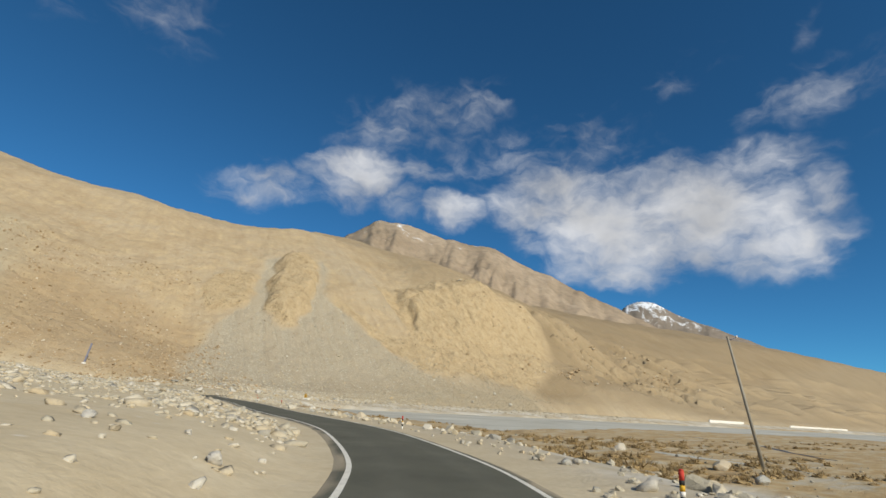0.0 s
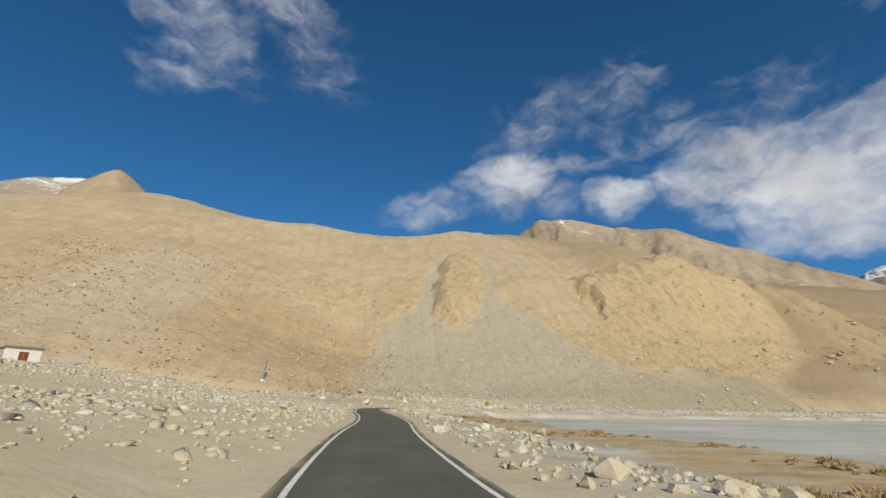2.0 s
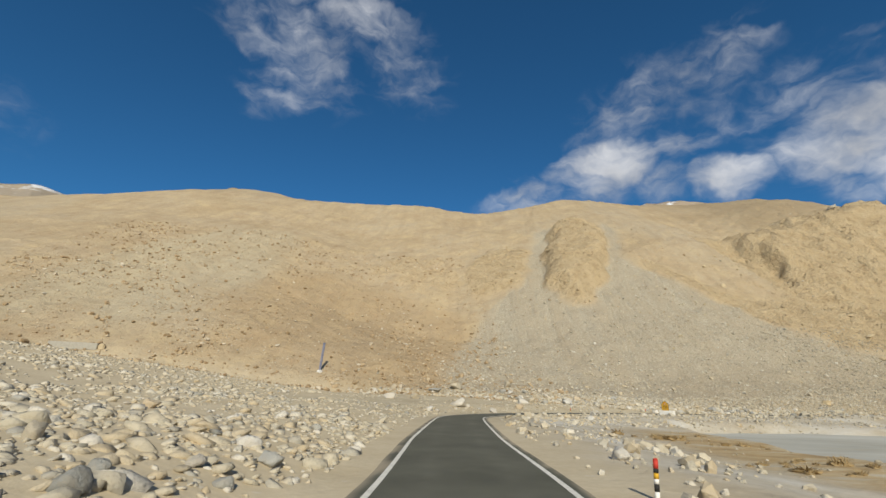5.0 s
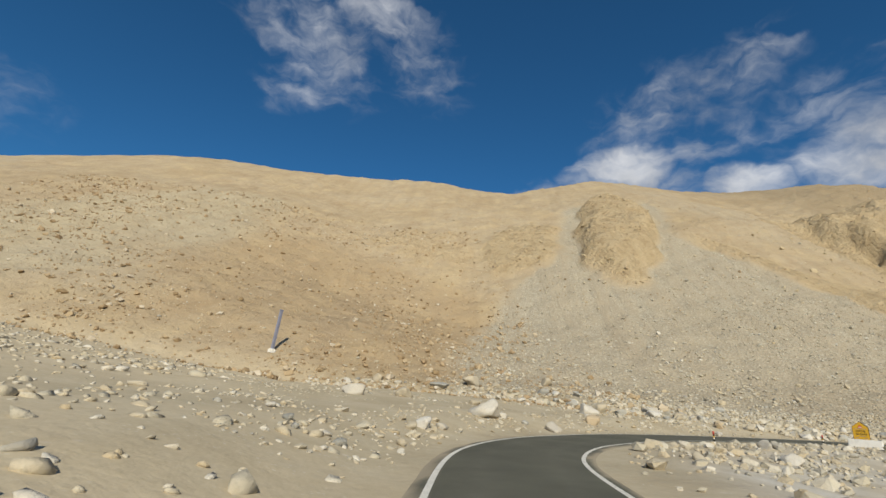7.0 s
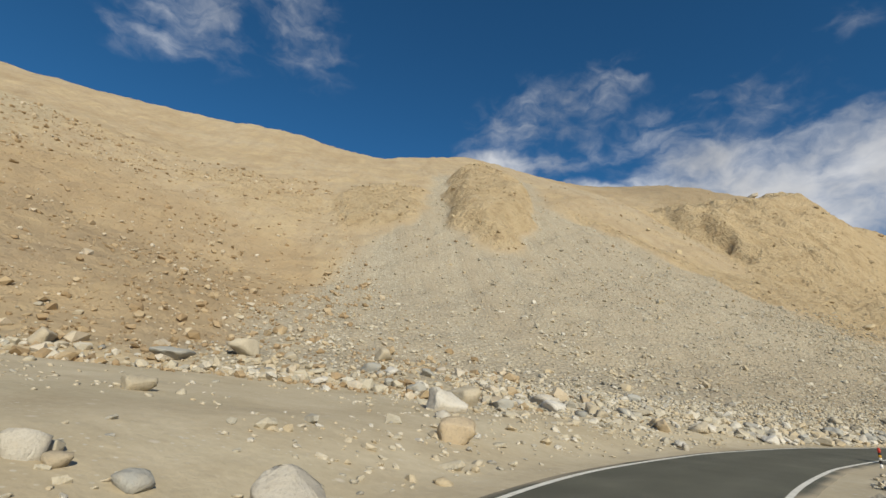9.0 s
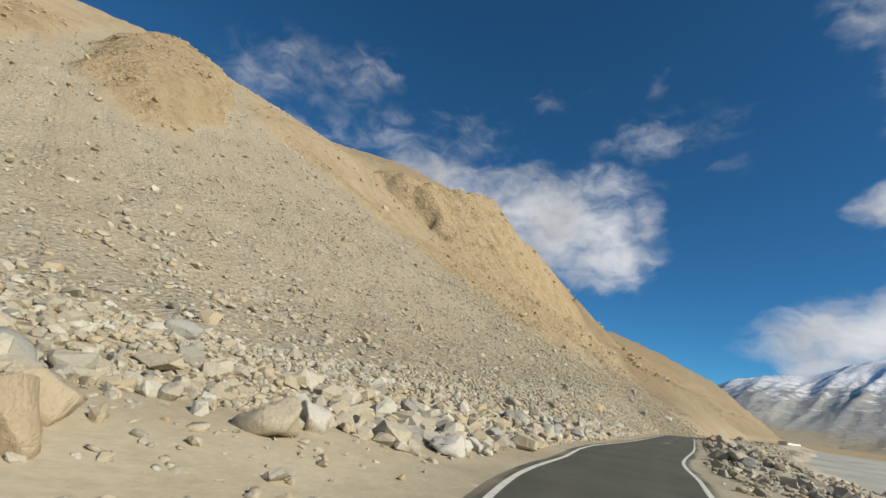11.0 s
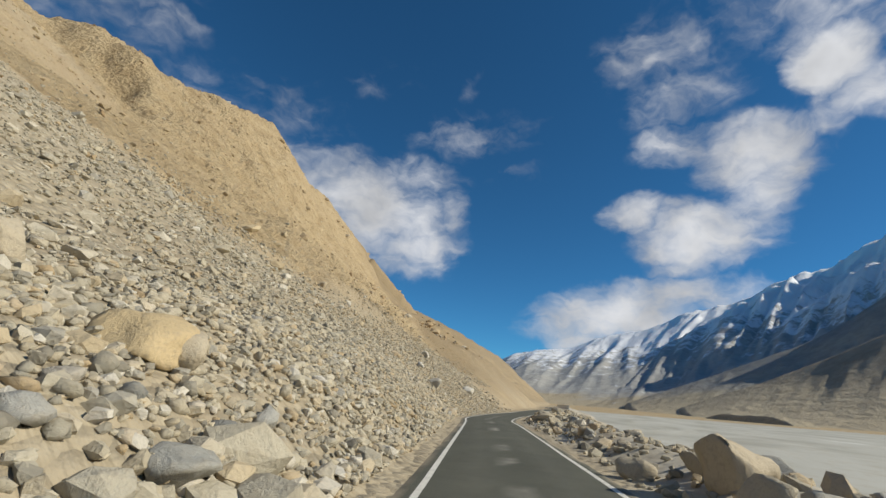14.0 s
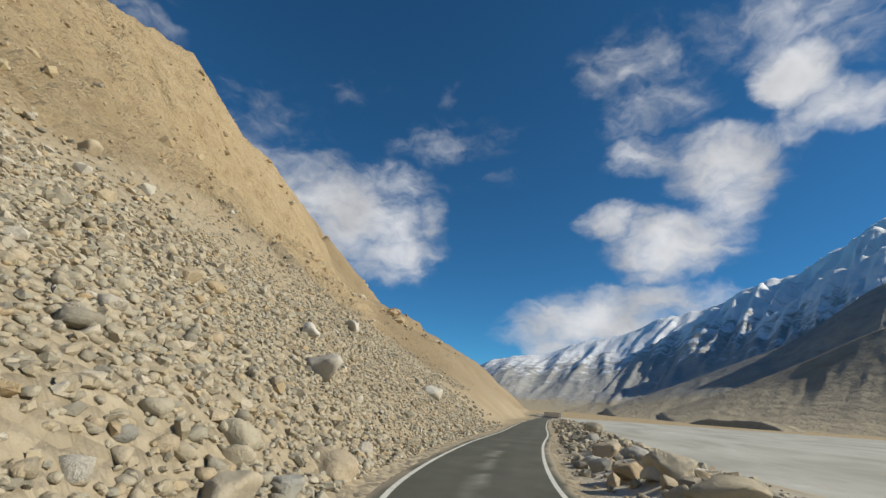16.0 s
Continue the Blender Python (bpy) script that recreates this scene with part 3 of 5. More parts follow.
    south = np.where(off > 900, smooth(-v, 5, 25), right)
    z = z - 1.05 * south * (1 - on)
    z = z + 0.22 * fbm(x / 5, y / 5, 4, 40) * (1 - on) * smooth(np.abs(off), 2.6, 7)
    bank = np.minimum(y - south_bank(x) + 6 * fbm(x / 25, y / 14, 3, 50), -v + np.interp(u, [0, 60, 110, 200, 420, 900], [-11, -14, -21.5, -40, -80, -150]) + 3 * fbm(x / 8, y / 8, 3, 51))
    bank = np.minimum.reduce([bank, x - 25.5 + 5 * fbm(x / 9, y / 9, 3, 52), 480 + 0.25 * y - x])
    river = smooth(bank, -1.0, 3.0)
    z = z * (1 - river) + (RIVER_Z - 0.5) * river
    # the far side of the valley rises slowly
    z = z + 0.006 * np.clip(x - 520 - 0.25 * y, 0, 1500) * (1 - on)
    # rubble heaped along the outer edge of the road
    z = z + 0.5 * smooth(off, 2.8, 4.4) * (1 - smooth(off, 5.5, 9)) * smooth(u, 4, 22) * (1 - on)
    # the roadbed
    bed = 1 - smooth(np.abs(off), 2.3, 4.6)
    z = z * (1 - bed) - 0.05 * bed
    if not masks:
        return z
    left_edge = np.interp(v, [18, 32, 53, 60, 64, 68, 74, 112], [-34, -29, -18, -14, -7, 0, 6, 24]) + 3 * fbm(u / 6, v / 6, 3, 71)
    bare = np.maximum(knob, knob2) + 0.5 * pale
    fan = smooth(u - left_edge, -2.5, 2.5) * (1 - smooth(v - scree_top, -4, 3)) * (1 - smooth(bare, 0.02, 0.16)) * (1 - 0.85 * smooth(u, 84, 108))
    chute = np.exp(-((lean - 36.5) / 3.2) ** 2) * smooth(v, 58, 68) * (1 - smooth(v, 98, 110)) * (1 - smooth(knob, 0.05, 0.3))
    fan = np.maximum(fan, 0.95 * chute)
    brown = smooth(lump(u + 8 * wob, v, -50, 42, 36, 42) + 0.5 * fbm(u / 11, v / 18, 4, 75), 0.15, 0.6) * on
    grey_hill = smooth(lump(u - 0.25 * (v - 75), v, -88, 72, 27, 52) + 0.45 * fbm(u / 14, v / 22, 4, 76), 0.2, 0.6) * on
    fan2 = smooth(fbm(u / 30, v / 70, 3, 73), 0.12, 0.3) * 0.3 * (1 - smooth(u, 90, 120)) * on * (1 - cliff)
    flat = (1 - smooth(d, -4, 6)) * (1 - smooth(off, 2.5, 9)) * (1 - 0.75 * smooth(u, 18, 38))
    talus = 0.9 * smooth(u, 0, 14) * (1 - smooth(u, 85, 115)) * smooth(d, -6, -2) * (1 - smooth(d, 10, 20))
    plain = smooth(off, 2.0, np.interp(u, [-10, 10], [8, 3.4])) * (1 - smooth(d, -2, 3))
    plain = np.where(np.abs(off) > 900, (1 - smooth(d, -4, 4)) * smooth(-v, 0, 10), plain)
    turf = plain * (1 - river) * smooth(off, 9, 16) * smooth(x + 9 * fbm(x / 9, y / 9, 3, 74), 13, 18) * (1 - smooth(y, 15, 40) * (1 - smooth(x, 60, 200)))
    turf = np.where(np.abs(off) > 900, plain * (1 - river), turf)
    return z, {"cliff": cliff * on, "scree": np.maximum(np.maximum(fan * smooth(d, -2, 2), fan2 * on), talus), "talus": talus, "flat": flat * (1 - on), "silt": plain, "turf": turf * 0.85, "sand": np.maximum(1 - smooth(y, -2, 14), 1 - smooth(x, -16, -6)) * (1 - on), "brown": brown, "grey_hill": grey_hill, "olive": np.maximum(0.62 * smooth(u + 10 * wob, 78, 125), beyond) * on}


def spread(a, b, step, far, growth):
    inner = list(np.arange(a, b, step))
    lo, hi, s = [], [], step
    while (inner[-1] if not hi else hi[-1]) < far:
        s *= growth
        hi.append((inner[-1] if not hi else hi[-1]) + s)
    s = step
    while (inner[0] if not lo else lo[-1]) > -far:
        s *= growth
        lo.append((inner[0] if not lo else lo[-1]) - s)
    return np.array(lo[::-1] + inner + hi)


def grid_mesh(name, px, py, pz, masks=None):
    rows, cols = px.shape
    me = bpy.data.meshes.new(name)
    co = np.stack([px, py, pz], -1).reshape(-1, 3)
    i = np.arange(rows * cols).reshape(rows, cols)
    quads = np.stack([i[:-1, :-1], i[:-1, 1:], i[1:, 1:], i[1:, :-1]], -1).reshape(-1, 4)
    me.vertices.add(len(co))
    me.vertices.foreach_set("co", co.ravel())
    me.loops.add(quads.size)
    me.loops.foreach_set("vertex_index", quads.ravel().astype(np.int32))
    me.polygons.add(len(quads))
    me.polygons.foreach_set("loop_start", (np.arange(len(quads)) * 4).astype(np.int32))
    me.polygons.foreach_set("use_smooth", np.ones(len(quads), bool))
    for key, values in (masks or {}).items():
        me.attributes.new(key, "FLOAT", "POINT").data.foreach_set("value", np.ravel(values).astype(np.float32))
    me.update(calc_edges=True)
    return me


wide_x = spread(-75, 132, 0.78, 4300, 1.07)
GX = np.sort(np.concatenate([wide_x[wide_x < 132], np.arange(132, 330, 2.0), wide_x[wide_x > 331]]))
GY = spread(-105, 165, 0.84, 4300, 1.09)
gx, gy = np.meshgrid(GX, GY)
gz, gm = land(gx, gy, True)
ground = new("ground", grid_mesh("ground", gx, gy, gz, gm))
ground.data.materials.append(MAT["ground"])
tagged(ground, "dusty ochre hillside, grey scree fan and stony valley floor", "ground", kind="structure")


def ribbon(name, line, offsets, heights, masks=None):
    """A strip that follows the line, with a row of points at each offset."""
    t = np.gradient(line, axis=0)
    t /= np.linalg.norm(t, axis=1)[:, None]
    nx, ny = t[:, 1], -t[:, 0]
    o = np.asarray(offsets, float)
    if o.ndim == 1:
        o = np.broadcast_to(o, (len(line), len(o)))
    px = line[:, 0][:, None] + nx[:, None] * o
    py = line[:, 1][:, None] + ny[:, None] * o
    pz = np.broadcast_to(np.asarray(heights, float), px.shape)
    return grid_mesh(name, px, py, pz, masks(px, py, o) if masks else None)


def road_masks(px, py, o):
    dust = smooth(np.abs(o) + 0.35 * fbm(px / 1.1, py / 1.1, 3, 80), 1.84, 2.08)
    u, _ = along(px, py)
    streak = 1.3 * np.exp(-((o + 0.1) / 0.13) ** 2) * smooth(fbm(px / 1.5, py / 1.5, 2, 81), 0.0, 0.12) * smooth(u, 18, 26) * (1 - smooth(u, 66, 80))
    tracks = 0.06 * (np.exp(-((np.abs(o) - 0.85) / 0.3) ** 2))
    return {"dust": dust, "wear": np.clip(streak + tracks, 0, 1)}


edge = np.array([-2.22, -2.05, -1.9, -1.65, -1.2, -0.85, -0.5, -0.25, 0, 0.25, 0.5, 0.85, 1.2, 1.65, 1.9, 2.05, 2.22])
ROAD_FINE = spline(ROAD, 0.5)
wobble = 0.10 * fbm(ROAD_FINE[:, 0] / 1.3, ROAD_FINE[:, 1] / 1.3, 3, 90)
offs = np.broadcast_to(edge, (len(ROAD_FINE), len(edge))).copy()
offs[:, 0] += wobble
offs[:, -1] -= wobble[::-1]
road = new("road", ribbon("road", ROAD_FINE, offs, 0.02 - 0.012 * edge ** 2 - np.where(np.abs(edge) > 2.1, 0.06, 0), road_masks))
road.data.materials.append(MAT["asphalt"])
tagged(road, "narrow worn dark asphalt mountain road with dusty edges", "road", kind="structure")

for side in (-1, 1):
    o = side * (1.76 + 0.03 * fbm(ROAD_FINE[:, 0] / 6, ROAD_FINE[:, 1] / 6, 2, 95 + side))[:, None] + np.array([-0.06, 0.06])[None, :]
    line = new("road_edge_line", ribbon("road_edge_line", ROAD_FINE, o, 0.02 - 0.012 * 1.76 ** 2 + 0.006))
    line.data.materials.append(MAT["line"])
    tagged(line, "worn white painted edge line on the asphalt", "road marking", kind="structure")

ix, iy = np.meshgrid(spread(30, 300, 6, 4300, 1.15), spread(-60, 80, 5, 4300, 1.15))
ice = new("water", grid_mesh("water", ix, iy, np.full(ix.shape, RIVER_Z)))
ice.data.materials.append(MAT["ice"])
tagged(ice, "pale grey frozen river with silty streaks", "river", kind="structure")


# ---- far mountains ----
def mountain(name, label, az, el, r_foot, r_crest, r_back, mat, rough, seed, wide=6.0, hollow=1.25, skew=0.0, z_foot=-5.0, top=0.0):
    """A range seen from the road's bend: its crest follows the heights el over the headings az."""
    step = 0.25
    a = np.arange(az[0], az[-1] + step, step)
    crest = np.interp(a, az, el)
    k = np.exp(-0.5 * (np.arange(-9, 10) / 2.2) ** 2)
    crest = np.convolve(np.pad(crest, 9, mode="edge"), k / k.sum(), mode="valid")
    high = np.tan(np.radians(crest)) * r_crest
    ends = smooth(a, az[0], az[0] + 2) * (1 - smooth(a, az[-1] - 2, az[-1]))
    r = np.concatenate([np.linspace(r_foot, r_crest, 72), np.linspace(r_crest, r_back, 12)[1:]])
    t = np.where(r < r_crest, (r - r_foot) / (r_crest - r_foot), 1 - (r - r_crest) / (r_back - r_crest))
    shape = np.clip(t, 0, 1) ** hollow
    A, R = np.meshgrid(np.radians(a), r, indexing="ij")
    px, py = 20 + np.sin(A) * R, np.cos(A) * R
    body = 4 * shape * (1 - shape)
    n1 = ridged((np.degrees(A) + skew * (1 - t)[None, :]) / wide + 0.35 * fbm(px / 500, py / 500, 3, seed), R / (1.1 * r_crest) + np.degrees(A) / (3 * wide), 5, seed)
    n2 = ridged(px / 330, py / 330, 6, seed + 3)
    pz = z_foot + high[:, None] * shape[None, :]
    pz = pz + rough * (high[:, None] / 500) * (((0.35 * shape + body) * (1 - top) + 1.1 * shape * top)[None, :] * (1.0 * n1 + 0.4 * n2) * 130) * np.minimum(shape * 4, 1)[None, :]
    pz = np.maximum(pz, z_foot - 40) * ends[:, None] + (z_foot - 40) * (1 - ends[:, None])
    ob = new(name, grid_mesh(name, px, py, pz))
    ob.data.materials.append(mat)
    return tagged(ob, label, "mountain", kind="structure")


brown = mountain_material("brown_mountain_rock", (0.29, 0.225, 0.155), (0.41, 0.325, 0.235), 590, 1050, 0.8)
# slate greys: bluish haze and shaded slopes put into the base colours
slate = mountain_material("hazed_slate_rock", (0.36, 0.365, 0.36), (0.44, 0.425, 0.39), 60, 480, 1.0)
spur_snow = mountain_material("hazed_spur_slate", (0.37, 0.375, 0.375), (0.46, 0.445, 0.41), 140, 620, 0.95)
spur_low_snow = mountain_material("hazed_low_spur_slate", (0.37, 0.375, 0.37), (0.47, 0.44, 0.385), 130, 540, 0.95)
low_rock = mountain_material("brown_slope_rock", (0.33, 0.285, 0.21), (0.47, 0.395, 0.285), 2000, 3000, 0.0)
spur_rock = mountain_material("spur_mountain_rock", (0.27, 0.275, 0.265), (0.42, 0.375, 0.295), 420, 1100, 0.6)
west_rock = mountain_material("west_mountain_rock", (0.38, 0.31, 0.22), (0.31, 0.26, 0.20), 600, 900, 0.65)
tan_bare = mountain_material("tan_cone_rock", (0.40, 0.31, 0.20), (0.33, 0.25, 0.155), 2000, 3000, 0.0)

mountain("mountain_north", "brown rocky mountain with thin patches of snow near the top", [6, 12, 16, 20.5, 26.5, 30, 37.5, 44.5, 52.5, 60, 68, 76, 82],
         [10, 17, 18.9, 21.6, 21.4, 20.4, 18.7, 15.9, 11.6, 8, 5.2, 3.5, 1], 700, 1850, 2600, brown, 0.36, 101, 7.0)
mountain("mountain_snow_peak", "distant snow-capped peak behind the brown mountain", [40, 48, 53, 55, 58, 61, 65, 70, 75], [4, 9, 12.6, 12.6, 10.6, 9.4, 7.4, 4, 1], 2600, 3500, 4200,
         mountain_material("far_snow_rock", (0.20, 0.17, 0.14), (0.28, 0.23, 0.18), 500, 900, 1.0), 0.3, 131)
mountain("mountain_west", "grey rocky ridge with old snow along its crest", [-75, -60, -49.4, -47.5, -45, -40, -37, -32, -29, -26, -24, -20.5, -17.6, -15.7, -12, -6],
         [14, 16, 17.6, 18.2, 17.8, 17.5, 19.5, 20.6, 20.4, 19.6, 19.4, 19.9, 19.3, 19.1, 16, 8], 900, 2200, 3000, west_rock, 0.16, 151)
mountain("mountain_cone", "bare tan conical peak beside the snowy ridge", [-38, -34.5, -32.5, -30.2, -28, -26, -22], [13, 19.2, 21.0, 22.6, 21.2, 19.6, 14], 900, 1900, 2300, tan_bare, 0.1, 161)
# past heading 118 the range is unseen, raised to shade its lower slopes
mountain("mountain_east", "long snowy mountain range behind the frozen river", [72, 76, 78, 80.8, 84.5, 88, 92.2, 95.2, 98.1, 100.8, 103.5, 105.6, 108.5, 112.2, 116.2, 124, 130, 140, 155, 170, 185, 200],
         [1, 3.6, 5.0, 5.9, 6.1, 7.4, 8.3, 9.3, 10.6, 11.0, 11.8, 13.1, 13.7, 15.2, 17.7, 20.5, 23, 24, 22, 18, 14, 6], 1500, 4000, 5000, slate, 0.24, 171, 2.6, 1.3, 9.0, top=0.4)
# spurs that come down to the river one in front of the other
mountain("mountain_spur_1", "slate mountain spur streaked with snow above the frozen river", [84, 86, 91.9, 96.5, 100.5, 103.2, 105.6, 109.7, 112.8, 115.9, 124, 135, 150, 165],
         [0.3, 1.6, 5.2, 7.8, 10.0, 11.5, 12.7, 13.2, 14.6, 16.8, 19, 19.5, 14, 3], 1300, 3100, 4000, spur_snow, 0.36, 211, 2.0, 1.2, 8.0, top=0.55)
mountain("mountain_spur_2", "lower slate spur with snow caught in its gullies", [91, 94.8, 99.8, 104, 106.5, 108.4, 111.3, 115.1, 122, 132, 150, 160],
         [0.3, 3.0, 6.3, 8.2, 10.0, 11.1, 13.2, 15.0, 17, 17.5, 10, 2], 1000, 2300, 3000, spur_low_snow, 0.36, 221, 2.0, 1.2, 8.0, top=0.55)
mountain("mountain_spur_3", "bare dark shoulder of the range above pale fans", [88, 92.4, 98.9, 105.4, 109.1, 113.9, 120, 130, 145, 155],
         [0.3, 2.0, 4.5, 7.1, 9.2, 12.5, 14.6, 15.5, 8, 2], 760, 1500, 2000, spur_rock, 0.2, 191, 6.0, 1.35, 10.0)
mountain("mountain_spur_4", "brown lower slopes that run out into fans by the river", [92, 95.6, 101.6, 107.1, 112.1, 118, 128, 140, 148],
         [0.3, 1.7, 4.0, 6.6, 8.9, 11, 12, 5, 1], 560, 1000, 1400, low_rock, 0.18, 231, 7.0, 1.5, 8.0)


def terrace(name, label, start, end, base, high, depth, seed):
    """Added terrace from start to end; its steep north scarp makes a dark patch."""
    a, b = np.array(start, float), np.array(end, float)
    run = np.linalg.norm(b - a)
    along_s, across = np.linspace(0, 1, 70), np.concatenate([np.linspace(-0.25, 1.6, 22) * high * 1.15, high * 1.84 + np.linspace(0.05, 1, 10) * depth])
    S, W = np.meshgrid(along_s, across, indexing="ij")
    t = (b - a) / run
    back = np.array([-t[1], t[0]]) if t[0] < 0 else np.array([t[1], -t[0]])
    bend = 0.12 * run * fbm(S * 3, W * 0, 3, seed)
    px, py = a[0] + t[0] * S * run + back[0] * (W + bend), a[1] + t[1] * S * run + back[1] * (W + bend)
    ends = smooth(S, 0, 0.4) * (1 - smooth(S, 0.6, 1))
    rise = smooth(W, 0, high * 1.15) * (1 - smooth(W, high * 1.84 + 0.3 * depth, high * 1.84 + depth))
    pz = base - 6 + (high + 6 + 0.25 * high * fbm(px / 30, py / 30, 4, seed)) * rise * ends
    ob = new(name, grid_mesh(name, px, py, pz))
    ob.data.materials.append(low_rock)
    return tagged(ob, label, "river terrace", kind="structure")


terrace("terrace_1", "added terrace mound, its shaded scarp a dark patch below the mountains", (1060, -110), (690, -190), 13, 17, 130, 241)
terrace("terrace_2", "added high terrace mound, its shaded scarp a dark patch below mountains", (1090, -276), (640, -250), 17, 34, 150, 242)
terrace("terrace_3", "added low bank, its shaded side a dark strip beyond the river", (699, -20), (485, -99), -3, 8.5, 40, 243)


# ---- small helpers for things ----
def part(name, bm, mat, parent, label=""):
    me = bpy.data.meshes.new(name)
    bm.to_mesh(me)
    bm.free()
    me.materials.append(mat)
    ob = new(name, me)
    ob.parent = parent
    return tagged(ob, label)


def box(sx, sy, sz, at=(0, 0, 0), bevel=0.02, turn=None):
    bm = bmesh.new()
    bmesh.ops.create_cube(bm, size=1)
    bmesh.ops.scale(bm, vec=(sx, sy, sz), verts=bm.verts)
    if bevel:
        bmesh.ops.bevel(bm, geom=bm.edges[:], offset=bevel, segments=2, affect="EDGES")
    if turn:
        bmesh.ops.transform(bm, matrix=turn, verts=bm.verts)
    bmesh.ops.translate(bm, vec=at, verts=bm.verts)
    return bm


def tube(r1, r2, length, at=(0, 0, 0), turn=None, sides=14, bevel=0.0):
    bm = bmesh.new()
    bmesh.ops.create_cone(bm, cap_ends=True, segments=sides, radius1=r1, radius2=r2, depth=length)
    bmesh.ops.translate(bm, vec=(0, 0, length / 2), verts=bm.verts)
    if bevel:
        rims = [e for e in bm.edges if abs(e.verts[0].co.z - e.verts[1].co.z) < 1e-5]
        bmesh.ops.bevel(bm, geom=rims, offset=bevel, segments=2, affect="EDGES")
    for f in bm.faces:
        f.smooth = len(f.verts) == 4
    if turn:
        bmesh.ops.transform(bm, matrix=turn, verts=bm.verts)
    bmesh.ops.translate(bm, vec=at, verts=bm.verts)
    return bm


def surface(x, y):
    """Height of the built ground mesh."""
    i = np.clip(np.searchsorted(GX, x) - 1, 0, len(GX) - 2)
    j = np.clip(np.searchsorted(GY, y) - 1, 0, len(GY) - 2)
    fx, fy = (x - GX[i]) / (GX[i + 1] - GX[i]), (y - GY[j]) / (GY[j + 1] - GY[j])
    return (gz[j, i] * (1 - fx) + gz[j, i + 1] * fx) * (1 - fy) + (gz[j + 1, i] * (1 - fx) + gz[j + 1, i + 1] * fx) * fy


def height(x, y):
    return float(surface(np.array([x], float), np.array([y], float))[0])


def stand(name, x, y, turn=0.0, sink=0.0):
    ob = new(name)
    ob.matrix_world = pose(x, y, height(x, y) - sink, 0, 0, turn)
    return ob


# ---- stones ----
RNG = np.random.default_rng(7)


def rock_shape(points, seed, flat=0.75, square=3.0, bevel=0.0):
    """An angular stone about one metre across: a hull of points on a rounded block."""
    rng = np.random.default_rng(seed)
    p = rng.normal(size=(points, 3))
    p /= (np.abs(p) ** square).sum(1)[:, None] ** (1 / square)
    p *= 0.5 * (0.82 + 0.18 * rng.random((points, 1))) * np.array([1, 0.8 + 0.2 * rng.random(), flat])
    bm = bmesh.new()
    for q in p:
        bm.verts.new(q)
    bmesh.ops.convex_hull(bm, input=bm.verts[:])
    loose = [v for v in bm.verts if not v.link_faces]
    bmesh.ops.delete(bm, geom=loose, context="VERTS")
    if bevel:
        bmesh.ops.bevel(bm, geom=bm.edges[:], offset=bevel, segments=1, affect="EDGES", clamp_overlap=True)
        bmesh.ops.triangulate(bm, faces=bm.faces[:])
        bmesh.ops.subdivide_edges(bm, edges=bm.edges[:], cuts=1, use_grid_fill=True)
        for v in bm.verts:
            p = v.co + Vector((seed, 0, 0))
            v.co += v.co.normalized() * (0.04 * noise.noise(p * 2.6) + 0.03 * noise.noise(p * 7))
    bmesh.ops.recalc_face_normals(bm, faces=bm.faces[:])
    return bm


def cobble_shape(points, seed, flat=0.7, square=2.8, stir=0.2):
    """A compact stone: a hull of evenly spread points, pushed about."""
    rng = np.random.default_rng(seed)
    k = np.arange(points) + 0.5
    z = 1 - 2 * k / points
    a = 2.39996 * k + rng.random() * 6
    p = np.stack([np.sqrt(1 - z * z) * np.cos(a), np.sqrt(1 - z * z) * np.sin(a), z], -1)
    p = p + stir * rng.normal(size=p.shape)
    p /= (np.abs(p) ** square).sum(1)[:, None] ** (1 / square)
    p *= 0.5 * (0.86 + 0.18 * rng.random((points, 1))) * np.array([1, 0.7 + 0.25 * rng.random(), flat])
    bm = bmesh.new()
    for q in p:
        bm.verts.new(q)
    bmesh.ops.convex_hull(bm, input=bm.verts[:])
    bmesh.ops.delete(bm, geom=[v for v in bm.verts if not v.link_faces], context="VERTS")
    bmesh.ops.recalc_face_normals(bm, faces=bm.faces[:])
    return bm


def worn_rock(seed, level, flat=0.75, cuts=9, hard=0.9):
    """A worn rock about one metre across: a ball split by random planes, its edges rubbed round."""
    rng = np.random.default_rng(seed)
    bm = bmesh.new()
    bmesh.ops.create_icosphere(bm, subdivisions=level, radius=0.6)
    planes = [(Vector(rng.normal(size=3)).normalized(), 0.27 + 0.18 * rng.random()) for _ in range(cuts)]
    wide = Vector((1.0, 0.72 + 0.25 * rng.random(), flat))
    for v in bm.verts:
        for axis, far in planes:
            over = v.co.dot(axis) - far
            if over > 0:
                v.co -= axis * over * hard
        if level > 1:
            p = v.co + Vector((seed, 0, 0))
            v.co += v.co.normalized() * (0.07 * noise.noise(p * 3.1) + 0.036 * noise.noise(p * 8))
        v.co = Vector((v.co.x * wide.x, v.co.y * wide.y, v.co.z * wide.z))
    for f in bm.faces:
        f.smooth = True
    for e in bm.edges:
        e.smooth = e.calc_face_angle(0.0) < 0.42
    return bm


def as_arrays(bm):
    bmesh.ops.triangulate(bm, faces=bm.faces[:])
    bm.verts.index_update()
    v = np.array([q.co[:] for q in bm.verts])
    f = np.array([[q.index for q in face.verts] for face in bm.faces])
    bm.free()
    return v, f


BLOCKS = [as_arrays(worn_rock(260 + k, 1, 0.66 + 0.06 * (k % 4), 10, 0.95)) for k in range(12)]
WORN = [as_arrays(worn_rock(320 + k, 2, 0.66 + 0.06 * (k % 4), 12, 0.97)) for k in range(10)]
SMALL = [as_arrays(cobble_shape(10 + k % 4, 200 + k, 0.58 + 0.06 * (k % 5), 3.0, 0.22)) for k in range(16)]
